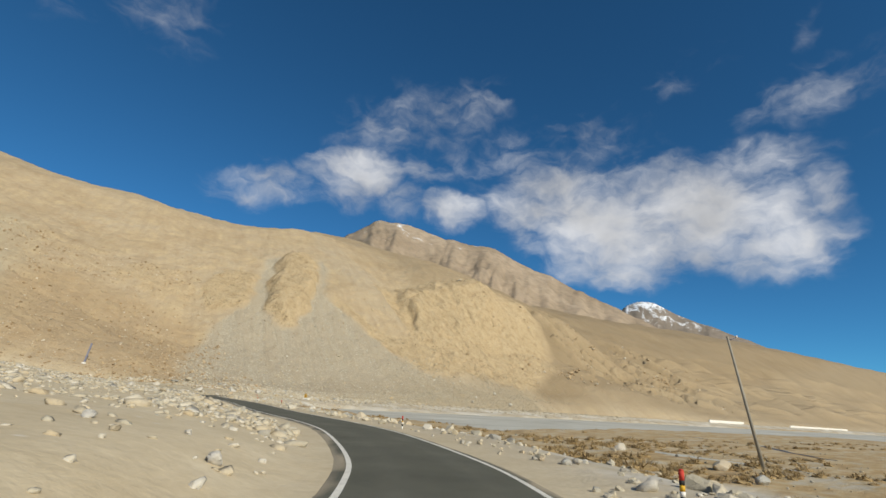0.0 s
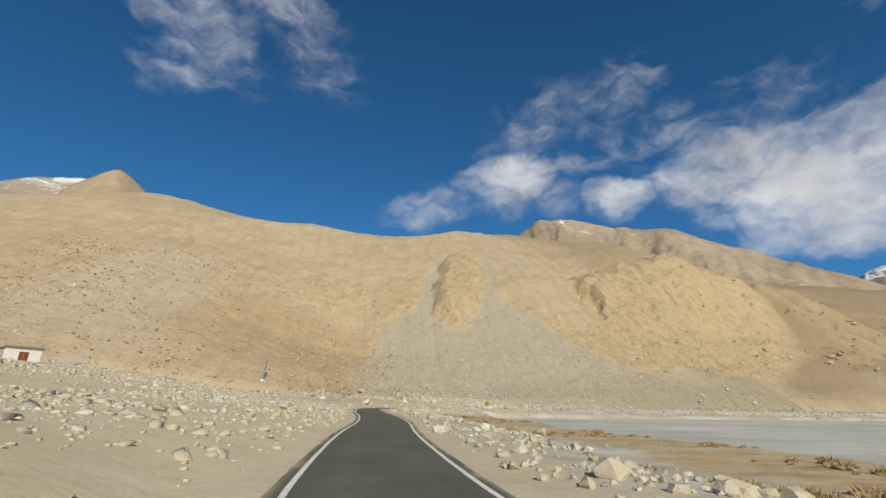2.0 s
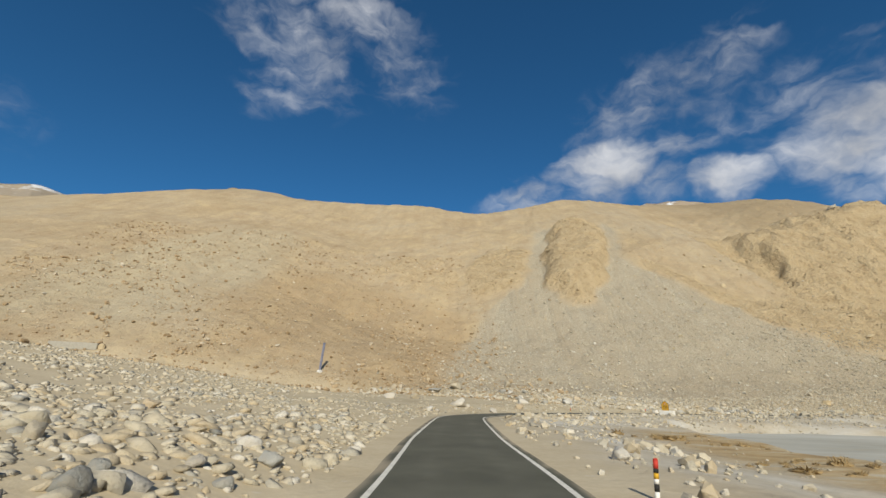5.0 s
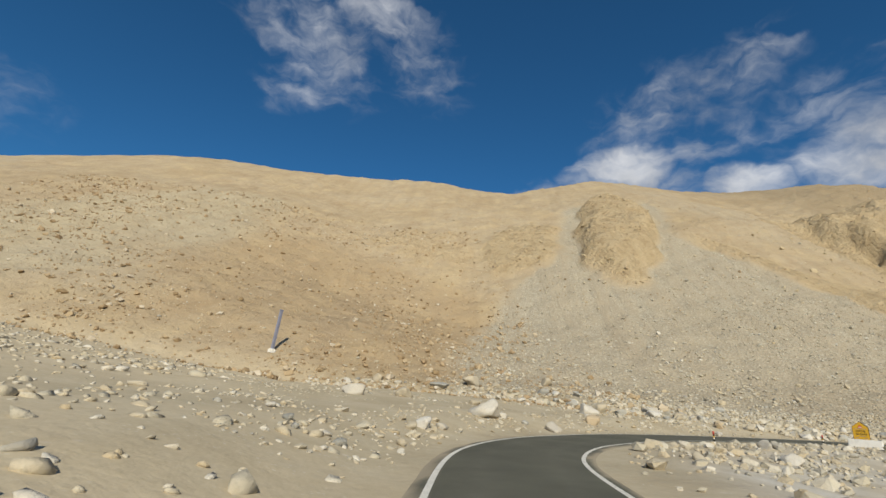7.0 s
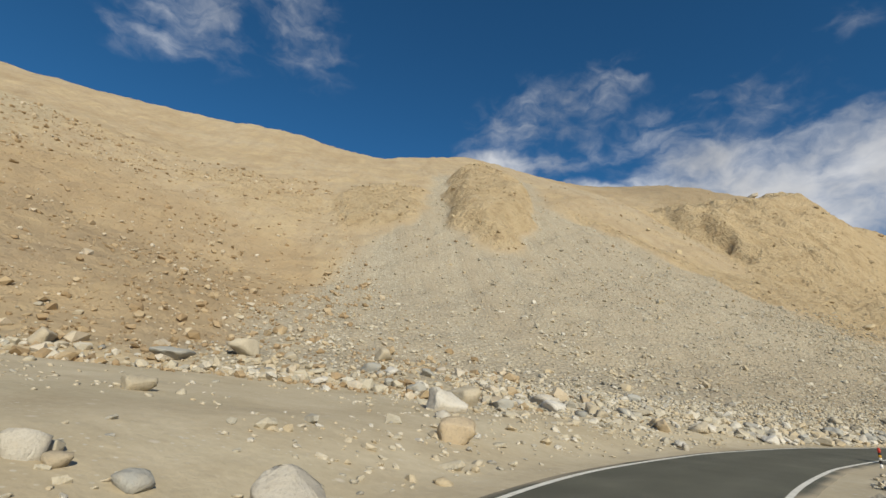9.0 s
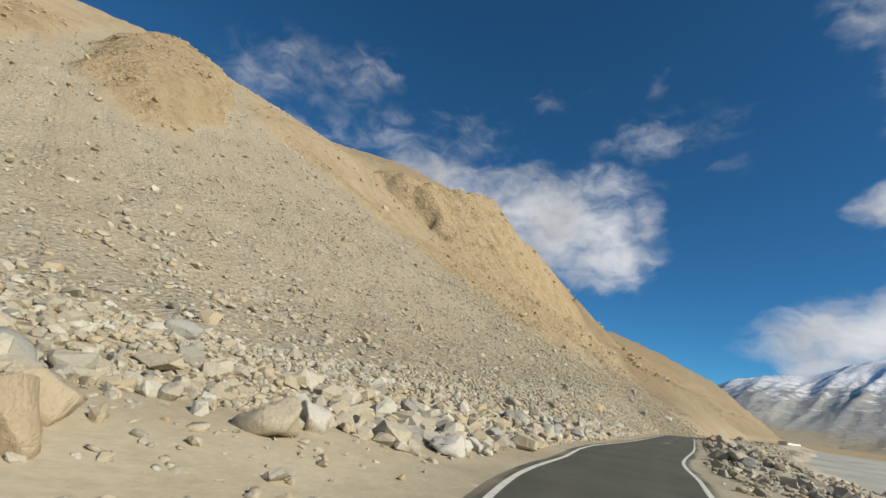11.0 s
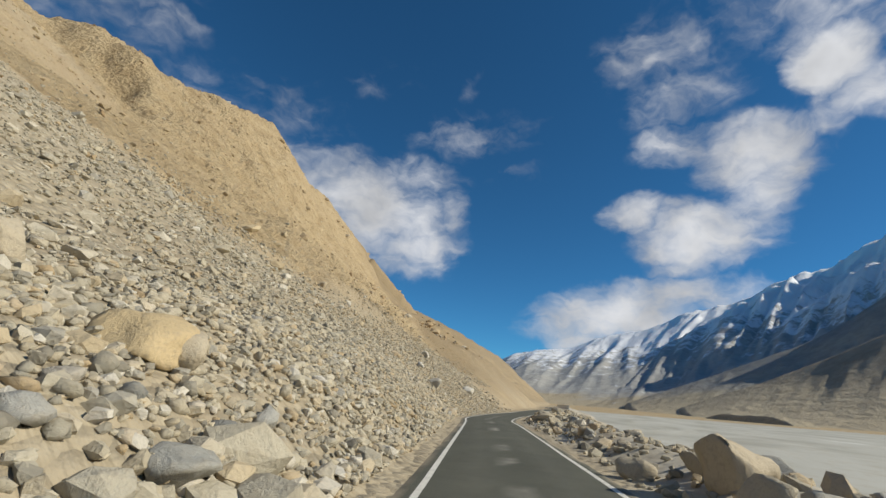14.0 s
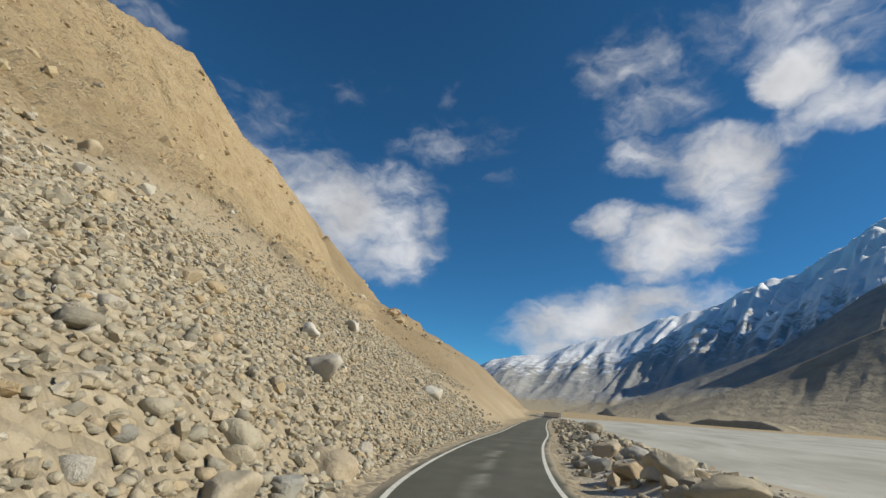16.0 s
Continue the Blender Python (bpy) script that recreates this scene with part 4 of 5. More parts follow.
CHIPS = [as_arrays(cobble_shape(8 + k % 2, 220 + k, 0.6 + 0.06 * (k % 5), 3.2, 0.16)) for k in range(16)]
ROUNDED = [as_arrays(cobble_shape(13 + k % 4, 240 + k, 0.5 + 0.06 * (k % 5), 3.4, 0.3)) for k in range(14)]
BROKEN = [as_arrays(cobble_shape(13 + k % 4, 280 + k, 0.56 + 0.06 * (k % 5), 3.4, 0.26)) for k in range(14)]


def scatter(name, label, x, y, size, mat, category="stones", sink=0.16, flat=1.0, protos=None, lean=0.5):
    """One mesh of many stones that rest on the land."""
    protos = protos or SMALL
    z = surface(x, y)
    pick = RNG.integers(0, len(protos), len(x))
    verts, faces, base = [], [], 0
    for k, (pv, pf) in enumerate(protos):
        i = np.where(pick == k)[0]
        if not len(i):
            continue
        a, b, c = RNG.random(len(i)) * 6.283, (RNG.random(len(i)) - 0.5) * 2 * lean, (RNG.random(len(i)) - 0.5) * 2 * lean
        s = size[i][:, None] * np.stack([0.8 + 0.45 * RNG.random(len(i)), 0.75 + 0.3 * RNG.random(len(i)), (0.7 + 0.4 * RNG.random(len(i))) * flat], -1)
        q = pv[None] * s[:, None, :]
        for ang, (m, n) in ((b, (1, 2)), (c, (0, 2)), (a, (0, 1))):
            co, si = np.cos(ang)[:, None], np.sin(ang)[:, None]
            qm, qn = q[..., m] * co - q[..., n] * si, q[..., m] * si + q[..., n] * co
            q[..., m], q[..., n] = qm, qn
        q = q + np.stack([x[i], y[i], z[i] + size[i] * sink * flat], -1)[:, None, :]
        verts.append(q.reshape(-1, 3))
        faces.append((pf[None] + (np.arange(len(i)) * len(pv))[:, None, None] + base).reshape(-1, 3))
        base += len(i) * len(pv)
    v, f = np.concatenate(verts), np.concatenate(faces).astype(np.int32)
    me = bpy.data.meshes.new(name)
    me.vertices.add(len(v))
    me.vertices.foreach_set("co", v.ravel())
    me.loops.add(f.size)
    me.loops.foreach_set("vertex_index", f.ravel())
    me.polygons.add(len(f))
    me.polygons.foreach_set("loop_start", (np.arange(len(f)) * 3).astype(np.int32))
    me.polygons.foreach_set("use_smooth", np.full(len(f), any(protos is q for q in (ROUNDED, WORN))))
    me.update(calc_edges=True)
    me.materials.append(mat)
    return tagged(new(name, me), label, category, kind="stuff")


def sizes(n, small, large, power=2.2):
    """Many small stones and few large ones."""
    a = RNG.random(n)
    return (small ** -power + a * (large ** -power - small ** -power)) ** (-1 / power)


def foot_xy(u, d):
    v = np.interp(u, FINE_U, FOOT_FINE) + d
    return 36.6 + 0.965 * u - 0.26 * v, 42 + 0.26 * u + 0.965 * v


def clear_of_road(x, y, size, gap=2.55):
    return np.abs(road_offset(x, y)) > gap + 0.5 * size


def belt(name, label, n, u0, u1, d0, d1, small, large, mat, keep=None, power=2.2, skew=1.0, protos=None, flat=1.0):
    u, d = u0 + (u1 - u0) * RNG.random(n), d0 + (d1 - d0) * RNG.random(n) ** skew
    x, y = foot_xy(u, d)
    s = sizes(n, small, large, power)
    ok = clear_of_road(x, y, s)
    if keep is not None:
        ok &= RNG.random(n) < keep(x, y, u, d)
    return scatter(name, label, x[ok], y[ok], s[ok], mat, protos=protos, flat=flat)


def fan_mask(x, y, u, d):
    return land(x, y, True)[1]["scree"]


def patchy(scale, seed, low=0.15):
    return lambda x, y, u, d: low + (1 - low) * smooth(fbm(x / scale, y / scale, 3, seed), -0.1, 0.25)


belt("scree_stones", "grey and tan angular stones heaped along the foot of the scree", 9500, -20, 36, -2.2, 6, 0.13, 0.42, MAT["pale_stones"], None, 2.0, 1.3, BROKEN)
belt("scree_stones", "grey and tan angular stones packed along the roadside slope", 24000, 22, 100, -4.0, 9, 0.11, 0.34, MAT["stones"], patchy(4, 308, 0.8), 1.9, 1.15, BROKEN)
belt("scree_stones", "loose grey stones covering the lower scree slope", 33000, -24, 60, 5, 36, 0.11, 0.42, MAT["scree_chips"], lambda x, y, u, d: (0.08 + 0.92 * fan_mask(x, y, u, d)) * (0.12 + 0.88 * smooth(u, 0, 20)), 2.4, 1.3, None, 0.75)
belt("scree_stones", "scattered grey stones high on the scree fan", 6000, -20, 60, 34, 80, 0.14, 0.7, MAT["scree_chips"], lambda x, y, u, d: 0.03 + 0.7 * fan_mask(x, y, u, d), 2.8, 1.3, None, 0.75)
belt("talus_stones", "broken tan and grey rubble packed on the talus beside the road", 17000, 46, 100, -3.5, 12, 0.12, 0.42, MAT["tan_stones"], patchy(5, 309, 0.5), 1.8, 1.1, BROKEN)
belt("talus_stones", "mixed brown and grey stones on the talus below the cliff", 20000, 34, 130, 6, 26, 0.13, 0.6, MAT["stones"], lambda x, y, u, d: patchy(6, 301, 0.6)(x, y, u, d) * (1 - 0.93 * smooth(d, 12, 16) * smooth(u, 56, 68)) * (1 - 0.7 * smooth(u, 100, 120)), 2.2, 1.25)
belt("slope_stones", "brown stones strewn over the ochre hillside", 20000, -125, -12, -4, 85, 0.18, 1.3, MAT["brown_stones"], patchy(14, 302, 0.3), 1.85, 1.3, CHIPS)
belt("slope_stones", "stones caught on the upper cliff slopes", 5000, -20, 150, 24, 100, 0.15, 0.8, MAT["brown_stones"], patchy(7, 303, 0.2), 2.5)
belt("foot_rocks", "belt of pale broken rocks where the scree meets the flat", 2000, -48, 34, -3.0, 2.0, 0.3, 1.0, MAT["pale_stones"], patchy(4, 304, 0.4), 1.8, 1.0, BROKEN)
belt("foot_rocks", "heap of large rocks between the road and the scree", 760, -8, 44, -3.4, 1.6, 0.32, 0.95, MAT["pale_stones"], None, 1.5, 1.0, BROKEN)
belt("scree_stones", "pale broken stones on the left flank of the scree fan", 7000, -44, 8, 2, 34, 0.17, 0.75, MAT["pale_stones"], lambda x, y, u, d: (0.1 + 0.9 * fan_mask(x, y, u, d)) * patchy(6, 311, 0.35)(x, y, u, d) * (1 - 0.7 * smooth(d, 14, 34)), 2.1, 1.3, BROKEN, 0.85)
belt("scree_stones", "single pale stones lodged across the scree fan", 900, -10, 70, 6, 60, 0.35, 1.0, MAT["pale_stones"], lambda x, y, u, d: 0.6 * fan_mask(x, y, u, d), 2.4, 1.2, BROKEN)
belt("outcrop_rocks", "ochre blocks standing out of the bedrock knob", 1500, -26, 46, 40, 105, 0.35, 1.5, MAT["ochre_stones"], lambda x, y, u, d: land(x, y, True)[1]["cliff"] * patchy(5, 310, 0.15)(x, y, u, d), 2.0, 1.0, BROKEN)
belt("foot_rocks", "larger rocks lodged on the roadside talus", 380, 40, 112, -3.5, 8, 0.3, 0.8, MAT["stones"], None, 2.0, 1.4, WORN)
belt("scree_stones", "small rounded cobbles filling the roadside slope", 13000, 2, 66, -3.2, 6, 0.12, 0.38, MAT["stones"], None, 1.9, 1.0, ROUNDED)
belt("outcrop_rocks", "brown rock outcrops on the slopes down the valley", 900, 118, 340, 14, 85, 0.9, 3.6, MAT["brown_stones"], patchy(16, 306, 0.02), 2.0, 1.0, BLOCKS)
belt("outcrop_rocks", "ochre blocks of bedrock standing out of the cliff", 300, 42, 130, 15, 66, 0.6, 2.2, MAT["ochre_stones"], patchy(7, 307, 0.1), 2.2, 1.0, BLOCKS)
belt("cliff_stones", "stones and pebbles set in the ochre cliff face", 6000, 50, 150, 14, 70, 0.12, 0.6, MAT["ochre_stones"], patchy(5, 305, 0.3), 2.3, 1.3, CHIPS)


def field(name, label, n, x0, x1, y0, y1, near, far, small, large, mat, keep, power=2.2, flat=1.0, protos=None, sink=0.12):
    x, y = x0 + (x1 - x0) * RNG.random(n), y0 + (y1 - y0) * RNG.random(n)
    s = sizes(n, small, large, power)
    o = road_offset(x, y)
    ok = (o > near) & (o < far) & (np.abs(o) > 2.35 + 0.5 * s) & (RNG.random(n) < keep(x, y, 0, 0))
    return scatter(name, label, x[ok], y[ok], s[ok], mat, flat=flat, protos=protos, sink=sink)


def bank_stones(x, y, u, d):
    """Dense on the bank before the bend, thin on the sand before and after it."""
    out = -road_offset(x, y)
    near = 1 - smooth(out + 3 * fbm(x / 4, y / 4, 2, 318), 6, 10)
    thick = np.interp(y, [-90, -82, -70, -60, -44, -30, -22, -4, 4, 12, 20], [0.02, 0.03, 0.08, 0.22, 0.4, 0.8, 1.0, 1.0, 0.5, 0.12, 0.04])
    thick = np.maximum(thick, 1.1 * near * smooth(y, -78, -72) * (1 - smooth(y, -64, -56)))
    return patchy(5, 312, 0.25)(x, y, u, d) * thick


def sparse(x, y, u, d):
    return np.maximum(patchy(4, 315, 0.05)(x, y, u, d) * np.interp(y, [-95, -10, 5, 15, 60], [0.5, 0.8, 0.45, 0.3, 0.3]), 0.8 * patchy(7, 317, 0.2)(x, y, u, d) * (1 - smooth(x, -22, -12)) * smooth(y, -35, -15))


def apron_stones(x, y, u, d):
    """Thick between the bend and the scree, thinner along the road before it."""
    out = -road_offset(x, y)
    return patchy(2.6, 320, 0.25)(x, y, u, d) * np.maximum(smooth(x, 7, 13), 0.6 * (1 - smooth(out, 4.5, 7.5))) * smooth(out, 2.5, 4.5)


field("field_stones", "pale rounded stones strewn over the dusty fan", 17000, -62, 6, -95, 60, -60, -3, 0.12, 0.8, MAT["pale_stones"], sparse, 2.3, 0.9, ROUNDED, 0.06)
field("field_stones", "larger pale stones lying on the upper fan", 3600, -66, -12, -14, 42, -80, -12, 0.28, 1.0, MAT["pale_stones"], patchy(6, 319, 0.25), 2.2, 0.8, ROUNDED, 0.05)
field("field_stones", "bank of pale cobbles and rocks beside the road", 34000, -19, 3, -92, 20, -19, -3.0, 0.13, 0.85, MAT["pale_stones"], bank_stones, 1.9, 0.75, ROUNDED, 0.02)
field("field_stones", "small stones and chips on the dusty apron outside the bend", 7000, -12, 30, 10, 58, -24, -2.8, 0.09, 0.42, MAT["pale_stones"], patchy(3.5, 315, 0.06), 2.4, 0.8, ROUNDED, 0.08)
field("field_stones", "pale broken stones strewn between the road and the scree", 23000, -4, 34, 8, 50, -13, -2.8, 0.1, 0.6, MAT["pale_stones"], apron_stones, 1.9, 0.75, BROKEN, 0.08)
field("verge_stones", "loose rubble along the river side of the road", 14000, -6, 42, -95, 40, 2.9, 11, 0.14, 0.9, MAT["pale_stones"], patchy(5, 313, 0.3), 1.9)
field("verge_stones", "broken rubble beside the warning board on the inside of the bend", 5000, 10, 44, 16, 44, 2.8, 9, 0.13, 0.7, MAT["pale_stones"], patchy(4, 316, 0.5), 2.0)
field("flat_stones", "small stones on the grey silt flats", 5000, 10, 90, -90, 30, 9, 60, 0.1, 0.5, MAT["stones"], patchy(9, 314, 0.05), 2.6)
field("embankment_stones", "rough riprap rocks on the bank between road and river", 22000, 24, 190, 20, 70, 2.4, 11.5, 0.12, 0.8, MAT["stones"], lambda x, y, u, d: 0.9 * smooth(x, 24, 42), 1.9)
field("embankment_stones", "large rough rocks heaped along the outer road edge", 18000, 34, 170, 20, 70, 2.75, 7.0, 0.26, 0.8, MAT["stones"], lambda x, y, u, d: 0.75 * smooth(x, 30, 50), 2.2, 1.0, BLOCKS)


# ---- turf tussocks on the flats ----
def tussock_shape(seed):
    """A low hump of turf with bent dry blades on it."""
    rng = np.random.default_rng(seed)
    bm = bmesh.new()
    bmesh.ops.create_icosphere(bm, subdivisions=1, radius=0.5)
    for v in bm.verts:
        v.co.z = max(v.co.z, -0.1) * 0.42
        v.co *= 1 + 0.35 * noise.noise(v.co * 3.2 + Vector((seed, 0, 0)))
    for _ in range(30):
        a, r = rng.random() * 6.283, 0.42 * rng.random() ** 0.6
        x, y, w = r * math.cos(a), r * math.sin(a), 0.035
        lean, tall = 0.1 + 0.35 * rng.random(), 0.16 + 0.22 * rng.random()
        foot = 0.17 * (1 - (r / 0.5) ** 2)
        bm.faces.new([bm.verts.new((x - w * math.sin(a), y + w * math.cos(a), foot)), bm.verts.new((x + w * math.sin(a), y - w * math.cos(a), foot)),
                      bm.verts.new((x + lean * math.cos(a + rng.normal() * 0.6), y + lean * math.sin(a), foot + tall))])
    return as_arrays(bm)


n = 9000
tx, ty = 12 + 150 * RNG.random(n) ** 1.6, -95 + 110 * RNG.random(n)
to = road_offset(tx, ty)
bushy = np.maximum(smooth(ty, -46, -54), smooth(tx, 15, 20) * (1 - smooth(tx, 30, 48)))
ok = (to > 9) & (RNG.random(n) < smooth(fbm(tx / 9, ty / 5, 3, 321), 0.0, 0.18) * bushy * (0.25 + 0.75 * (ty < south_bank(tx) + 3)))
scatter("turf_tussocks", "humps of dry brown grass on the river flats", tx[ok], ty[ok], sizes(ok.sum(), 0.35, 1.1, 2.0), MAT["grass"], "grass", 0.02, 0.9, [tussock_shape(400 + k) for k in range(5)], 0.1)

# ---- single boulders ----
TONES = {
    "grey": (rock_material("grey_boulder_stone", [(0.0, (0.25, 0.25, 0.23)), (0.5, (0.34, 0.335, 0.30)), (1.0, (0.42, 0.41, 0.37))]), "grey angular boulder, weathered edges"),
    "tan": (rock_material("tan_boulder_stone", [(0.0, (0.40, 0.345, 0.25)), (0.5, (0.47, 0.415, 0.315)), (1.0, (0.46, 0.36, 0.235))]), "tan blocky boulder dusted with sand"),
    "ochre": (rock_material("ochre_boulder_stone", [(0.0, (0.50, 0.39, 0.22)), (1.0, (0.54, 0.42, 0.25))]), "yellow-ochre boulder, pitted worn faces"),
    "pale": (rock_material("pale_boulder_stone", [(0.0, (0.46, 0.42, 0.35)), (0.5, (0.53, 0.495, 0.425)), (1.0, (0.60, 0.575, 0.52))]), "pale whitish boulder, broken faces"),
}
BOULDERS = {}
for tone, (mat, _) in TONES.items():
    for k in range(7):
        for grade in (2, 3):
            me = bpy.data.meshes.new("boulder")
            bm = worn_rock(500 + k, grade, 0.64 + 0.06 * (k % 4), 12 + k % 4, 0.97)
            bm.to_mesh(me)
            bm.free()
            me.materials.append(mat)
            BOULDERS[tone, k, grade] = me
boulder_count = 0


def boulder(x, y, size, tone, group="boulders along the road", shape=None, tall=1.0):
    global boulder_count
    k = (boulder_count * 5 + int(size * 10)) % 7 if shape is None else shape
    boulder_count += 1
    ob = new("boulder", BOULDERS[tone, k, 3 if size > 0.6 else 2])
    x, y = float(x), float(y)
    r = random.Random(boulder_count)
    s = (size * r.uniform(0.95, 1.1), size * r.uniform(0.85, 1.05), tall * size * r.uniform(0.85, 1.1))
    o = road_offset(np.array([x]), np.array([y]))[0]
    where = "in roadside scree" if along(x, y)[0] > -25 and o < 0 else "on the stony fan" if o < 0 else "on the river bank"
    ob.matrix_world = pose(x, y, height(x, y) + 0.17 * size * tall, r.uniform(-14, 14), r.uniform(-14, 14), r.uniform(0, 360)) @ Matrix.Diagonal((*s, 1))
    return tagged(ob, TONES[tone][1] + ", " + where, "boulder", group)


boulder(3.7, 26.8, 1.75, "pale", shape=1, tall=1.05)
boulder(7.3, 27.7, 1.00, "pale")
boulder(10.8, 33.3, 1.15, "tan", shape=3)
boulder(18.5, 44.0, 1.10, "pale")
boulder(11.6, 38.5, 1.50, "pale", shape=1)
boulder(-2.0, 34.0, 1.60, "tan")
boulder(0.2, -21.3, 0.60, "grey")
boulder(0.9, -17.2, 0.62, "grey")
boulder(1.6, -13.0, 0.44, "pale")
boulder(9.1, -12.4, 0.67, "pale")
boulder(1.1, -19.4, 0.35, "grey")
boulder(-1.9, -19.7, 0.48, "tan")
boulder(-6.8, -9.7, 0.72, "tan")
boulder(-0.2, -20.4, 0.31, "grey")
boulder(0.0, -16.3, 0.50, "pale")
boulder(0.3, -18.9, 0.38, "pale")
boulder(-0.3, -38.4, 0.43, "tan")
boulder(-1.2, -39.1, 0.28, "grey")
boulder(1.6, -31.7, 0.48, "pale")
boulder(-1.9, -29.6, 0.79, "pale")
boulder(-1.9, -34.4, 0.33, "tan")
boulder(0.4, -36.8, 0.41, "pale")
boulder(-1.5, -36.0, 0.32, "tan")
boulder(0.1, -33.5, 0.31, "pale")
boulder(-6.8, -28.5, 0.71, "pale")
boulder(-9.9, -26.9, 0.88, "tan")
boulder(7.7, -47.0, 0.47, "grey")
boulder(7.7, -48.6, 0.34, "tan")
boulder(19.2, -23.2, 1.17, "grey")
boulder(13.0, -42.2, 0.79, "grey")
boulder(7.8, -39.8, 0.35, "pale")
boulder(0.5, -47.3, 0.36, "pale")
boulder(-3.9, -45.8, 0.58, "tan")
boulder(4.5, -83.2, 0.47, "pale")
boulder(6.0, -79.4, 0.41, "grey")
boulder(6.6, -79.2, 0.30, "pale")
boulder(25.4, -64.8, 0.90, "pale")
boulder(22.4, -73.9, 1.08, "tan")
boulder(18.5, -78.0, 0.81, "grey")
boulder(-5.3, -79.7, 0.27, "pale")
boulder(-4.8, -81.0, 0.19, "tan")
boulder(-3.7, -79.7, 0.19, "pale")
boulder(-3.4, -81.5, 0.38, "pale")
boulder(5.8, -78.6, 0.23, "tan")
boulder(1.1, 18.6, 0.72, "pale", tall=1.2)
boulder(1.7, 19.8, 0.55, "pale")
boulder(1.5, 18.9, 0.40, "tan")
boulder(1.0, 14.2, 0.42, "tan")
boulder(-0.1, 11.3, 0.38, "grey")
boulder(-1.3, 11.6, 0.27, "grey")
boulder(-3.2, 14.5, 0.38, "pale")
boulder(-1.8, 12.3, 0.36, "grey")
boulder(-4.5, 29.7, 1.5, "pale", shape=3, tall=0.75)
boulder(19.1, 46.5, 1.38, "pale")
boulder(0.8, 17.7, 0.58, "tan")
boulder(-0.6, 11.9, 0.28, "pale")
boulder(17.9, 26.7, 0.91, "pale")
boulder(16.5, 22.4, 0.90, "pale")
boulder(10.7, 17.7, 0.52, "tan")
boulder(-7.2, 50.3, 1.61, "tan")
boulder(-0.6, 49.5, 2.40, "grey", tall=0.45)
boulder(12.9, 40.8, 1.50, "tan", shape=3)
boulder(19.0, 44.8, 0.98, "pale")
boulder(2.9, 35.1, 0.85, "tan")
boulder(4.6, 27.7, 0.50, "pale")
boulder(5.0, 27.6, 0.38, "tan")
boulder(5.8, 27.5, 0.42, "grey")
boulder(2.5, 51.4, 1.97, "tan")
boulder(5.2, 51.5, 1.01, "tan")
boulder(20.1, 43.2, 0.92, "tan")
boulder(26.7, 49.7, 1.02, "grey")
boulder(26.0, 43.2, 1.02, "tan")
boulder(30.6, 43.6, 0.89, "pale")
boulder(9.8, 50.0, 1.12, "grey")
boulder(10.9, 49.6, 0.98, "pale")
boulder(12.1, 46.6, 1.17, "grey")
boulder(11.1, 36.4, 0.51, "pale")
boulder(7.5, 42.5, 0.39, "pale")
boulder(20.8, 44.6, 1.20, "tan")
boulder(23.0, 42.5, 1.00, "tan")
boulder(27.0, 43.7, 0.87, "pale")
boulder(21.3, 38.8, 0.54, "pale")
boulder(34.6, 45.2, 1.04, "grey")
boulder(11.6, 34.2, 0.26, "pale")
boulder(15.1, 42.1, 0.95, "grey")
boulder(19.7, 41.8, 0.89, "tan")
boulder(22.9, 44.8, 0.96, "grey")
boulder(22.7, 41.7, 0.96, "tan")
boulder(21.0, 38.1, 0.45, "pale")
boulder(11.0, 57.3, 1.76, "tan")
boulder(13.3, 50.7, 0.98, "grey")
boulder(18.0, 47.3, 0.64, "pale")
boulder(18.7, 41.7, 0.60, "grey")
boulder(14.2, 46.9, 0.65, "tan")
boulder(40.6, 48.3, 1.12, "grey")
boulder(43.0, 50.1, 1.00, "tan")
boulder(43.7, 49.3, 0.92, "tan")
boulder(42.8, 48.0, 1.03, "grey")
boulder(39.7, 47.9, 0.79, "tan")
boulder(40.6, 47.4, 0.63, "tan")
boulder(46.0, 48.2, 0.82, "grey")
boulder(43.6, 47.4, 0.58, "grey")
boulder(60.7, 53.6, 1.35, "ochre", tall=0.85)
boulder(59.9, 56.0, 1.08, "tan")
boulder(66.6, 45.7, 1.35, "tan", tall=1.35)
boulder(65.0, 45.6, 1.05, "tan")
boulder(49.2, 42.4, 0.99, "tan")
boulder(49.3, 41.5, 0.96, "tan")
boulder(53.3, 43.3, 0.85, "grey")
boulder(41.8, 48.6, 0.52, "pale")
boulder(44.2, 48.6, 0.66, "grey")
boulder(49.5, 51.4, 0.84, "tan")
boulder(39.6, 49.3, 0.63, "tan")
boulder(48.7, 49.2, 0.63, "grey")
boulder(46.0, 49.4, 0.68, "grey")
boulder(45.6, 48.9, 0.69, "grey")
boulder(46.4, 48.9, 0.63, "tan")
boulder(47.0, 49.1, 0.64, "tan")
boulder(47.7, 48.9, 0.77, "tan")
boulder(49.0, 49.8, 0.50, "grey")
boulder(51.7, 50.1, 0.43, "tan")
boulder(60.9, 53.5, 0.94, "tan")
boulder(47.6, 51.8, 0.44, "pale")
boulder(49.1, 54.0, 0.52, "tan")
boulder(51.5, 50.7, 0.48, "pale")
boulder(57.2, 43.6, 0.57, "tan")
boulder(56.2, 44.1, 0.45, "tan")
boulder(55.3, 42.7, 0.52, "grey")
boulder(58.5, 52.0, 0.43, "grey")
boulder(60.8, 52.2, 0.48, "grey")
boulder(61.3, 52.0, 0.65, "tan")
boulder(59.6, 51.6, 0.72, "grey")
boulder(59.7, 52.5, 0.41, "grey")
boulder(65.2, 53.9, 0.45, "pale")
boulder(97.9, 63.0, 1.54, "pale")
boulder(68.2, 46.0, 1.02, "tan")
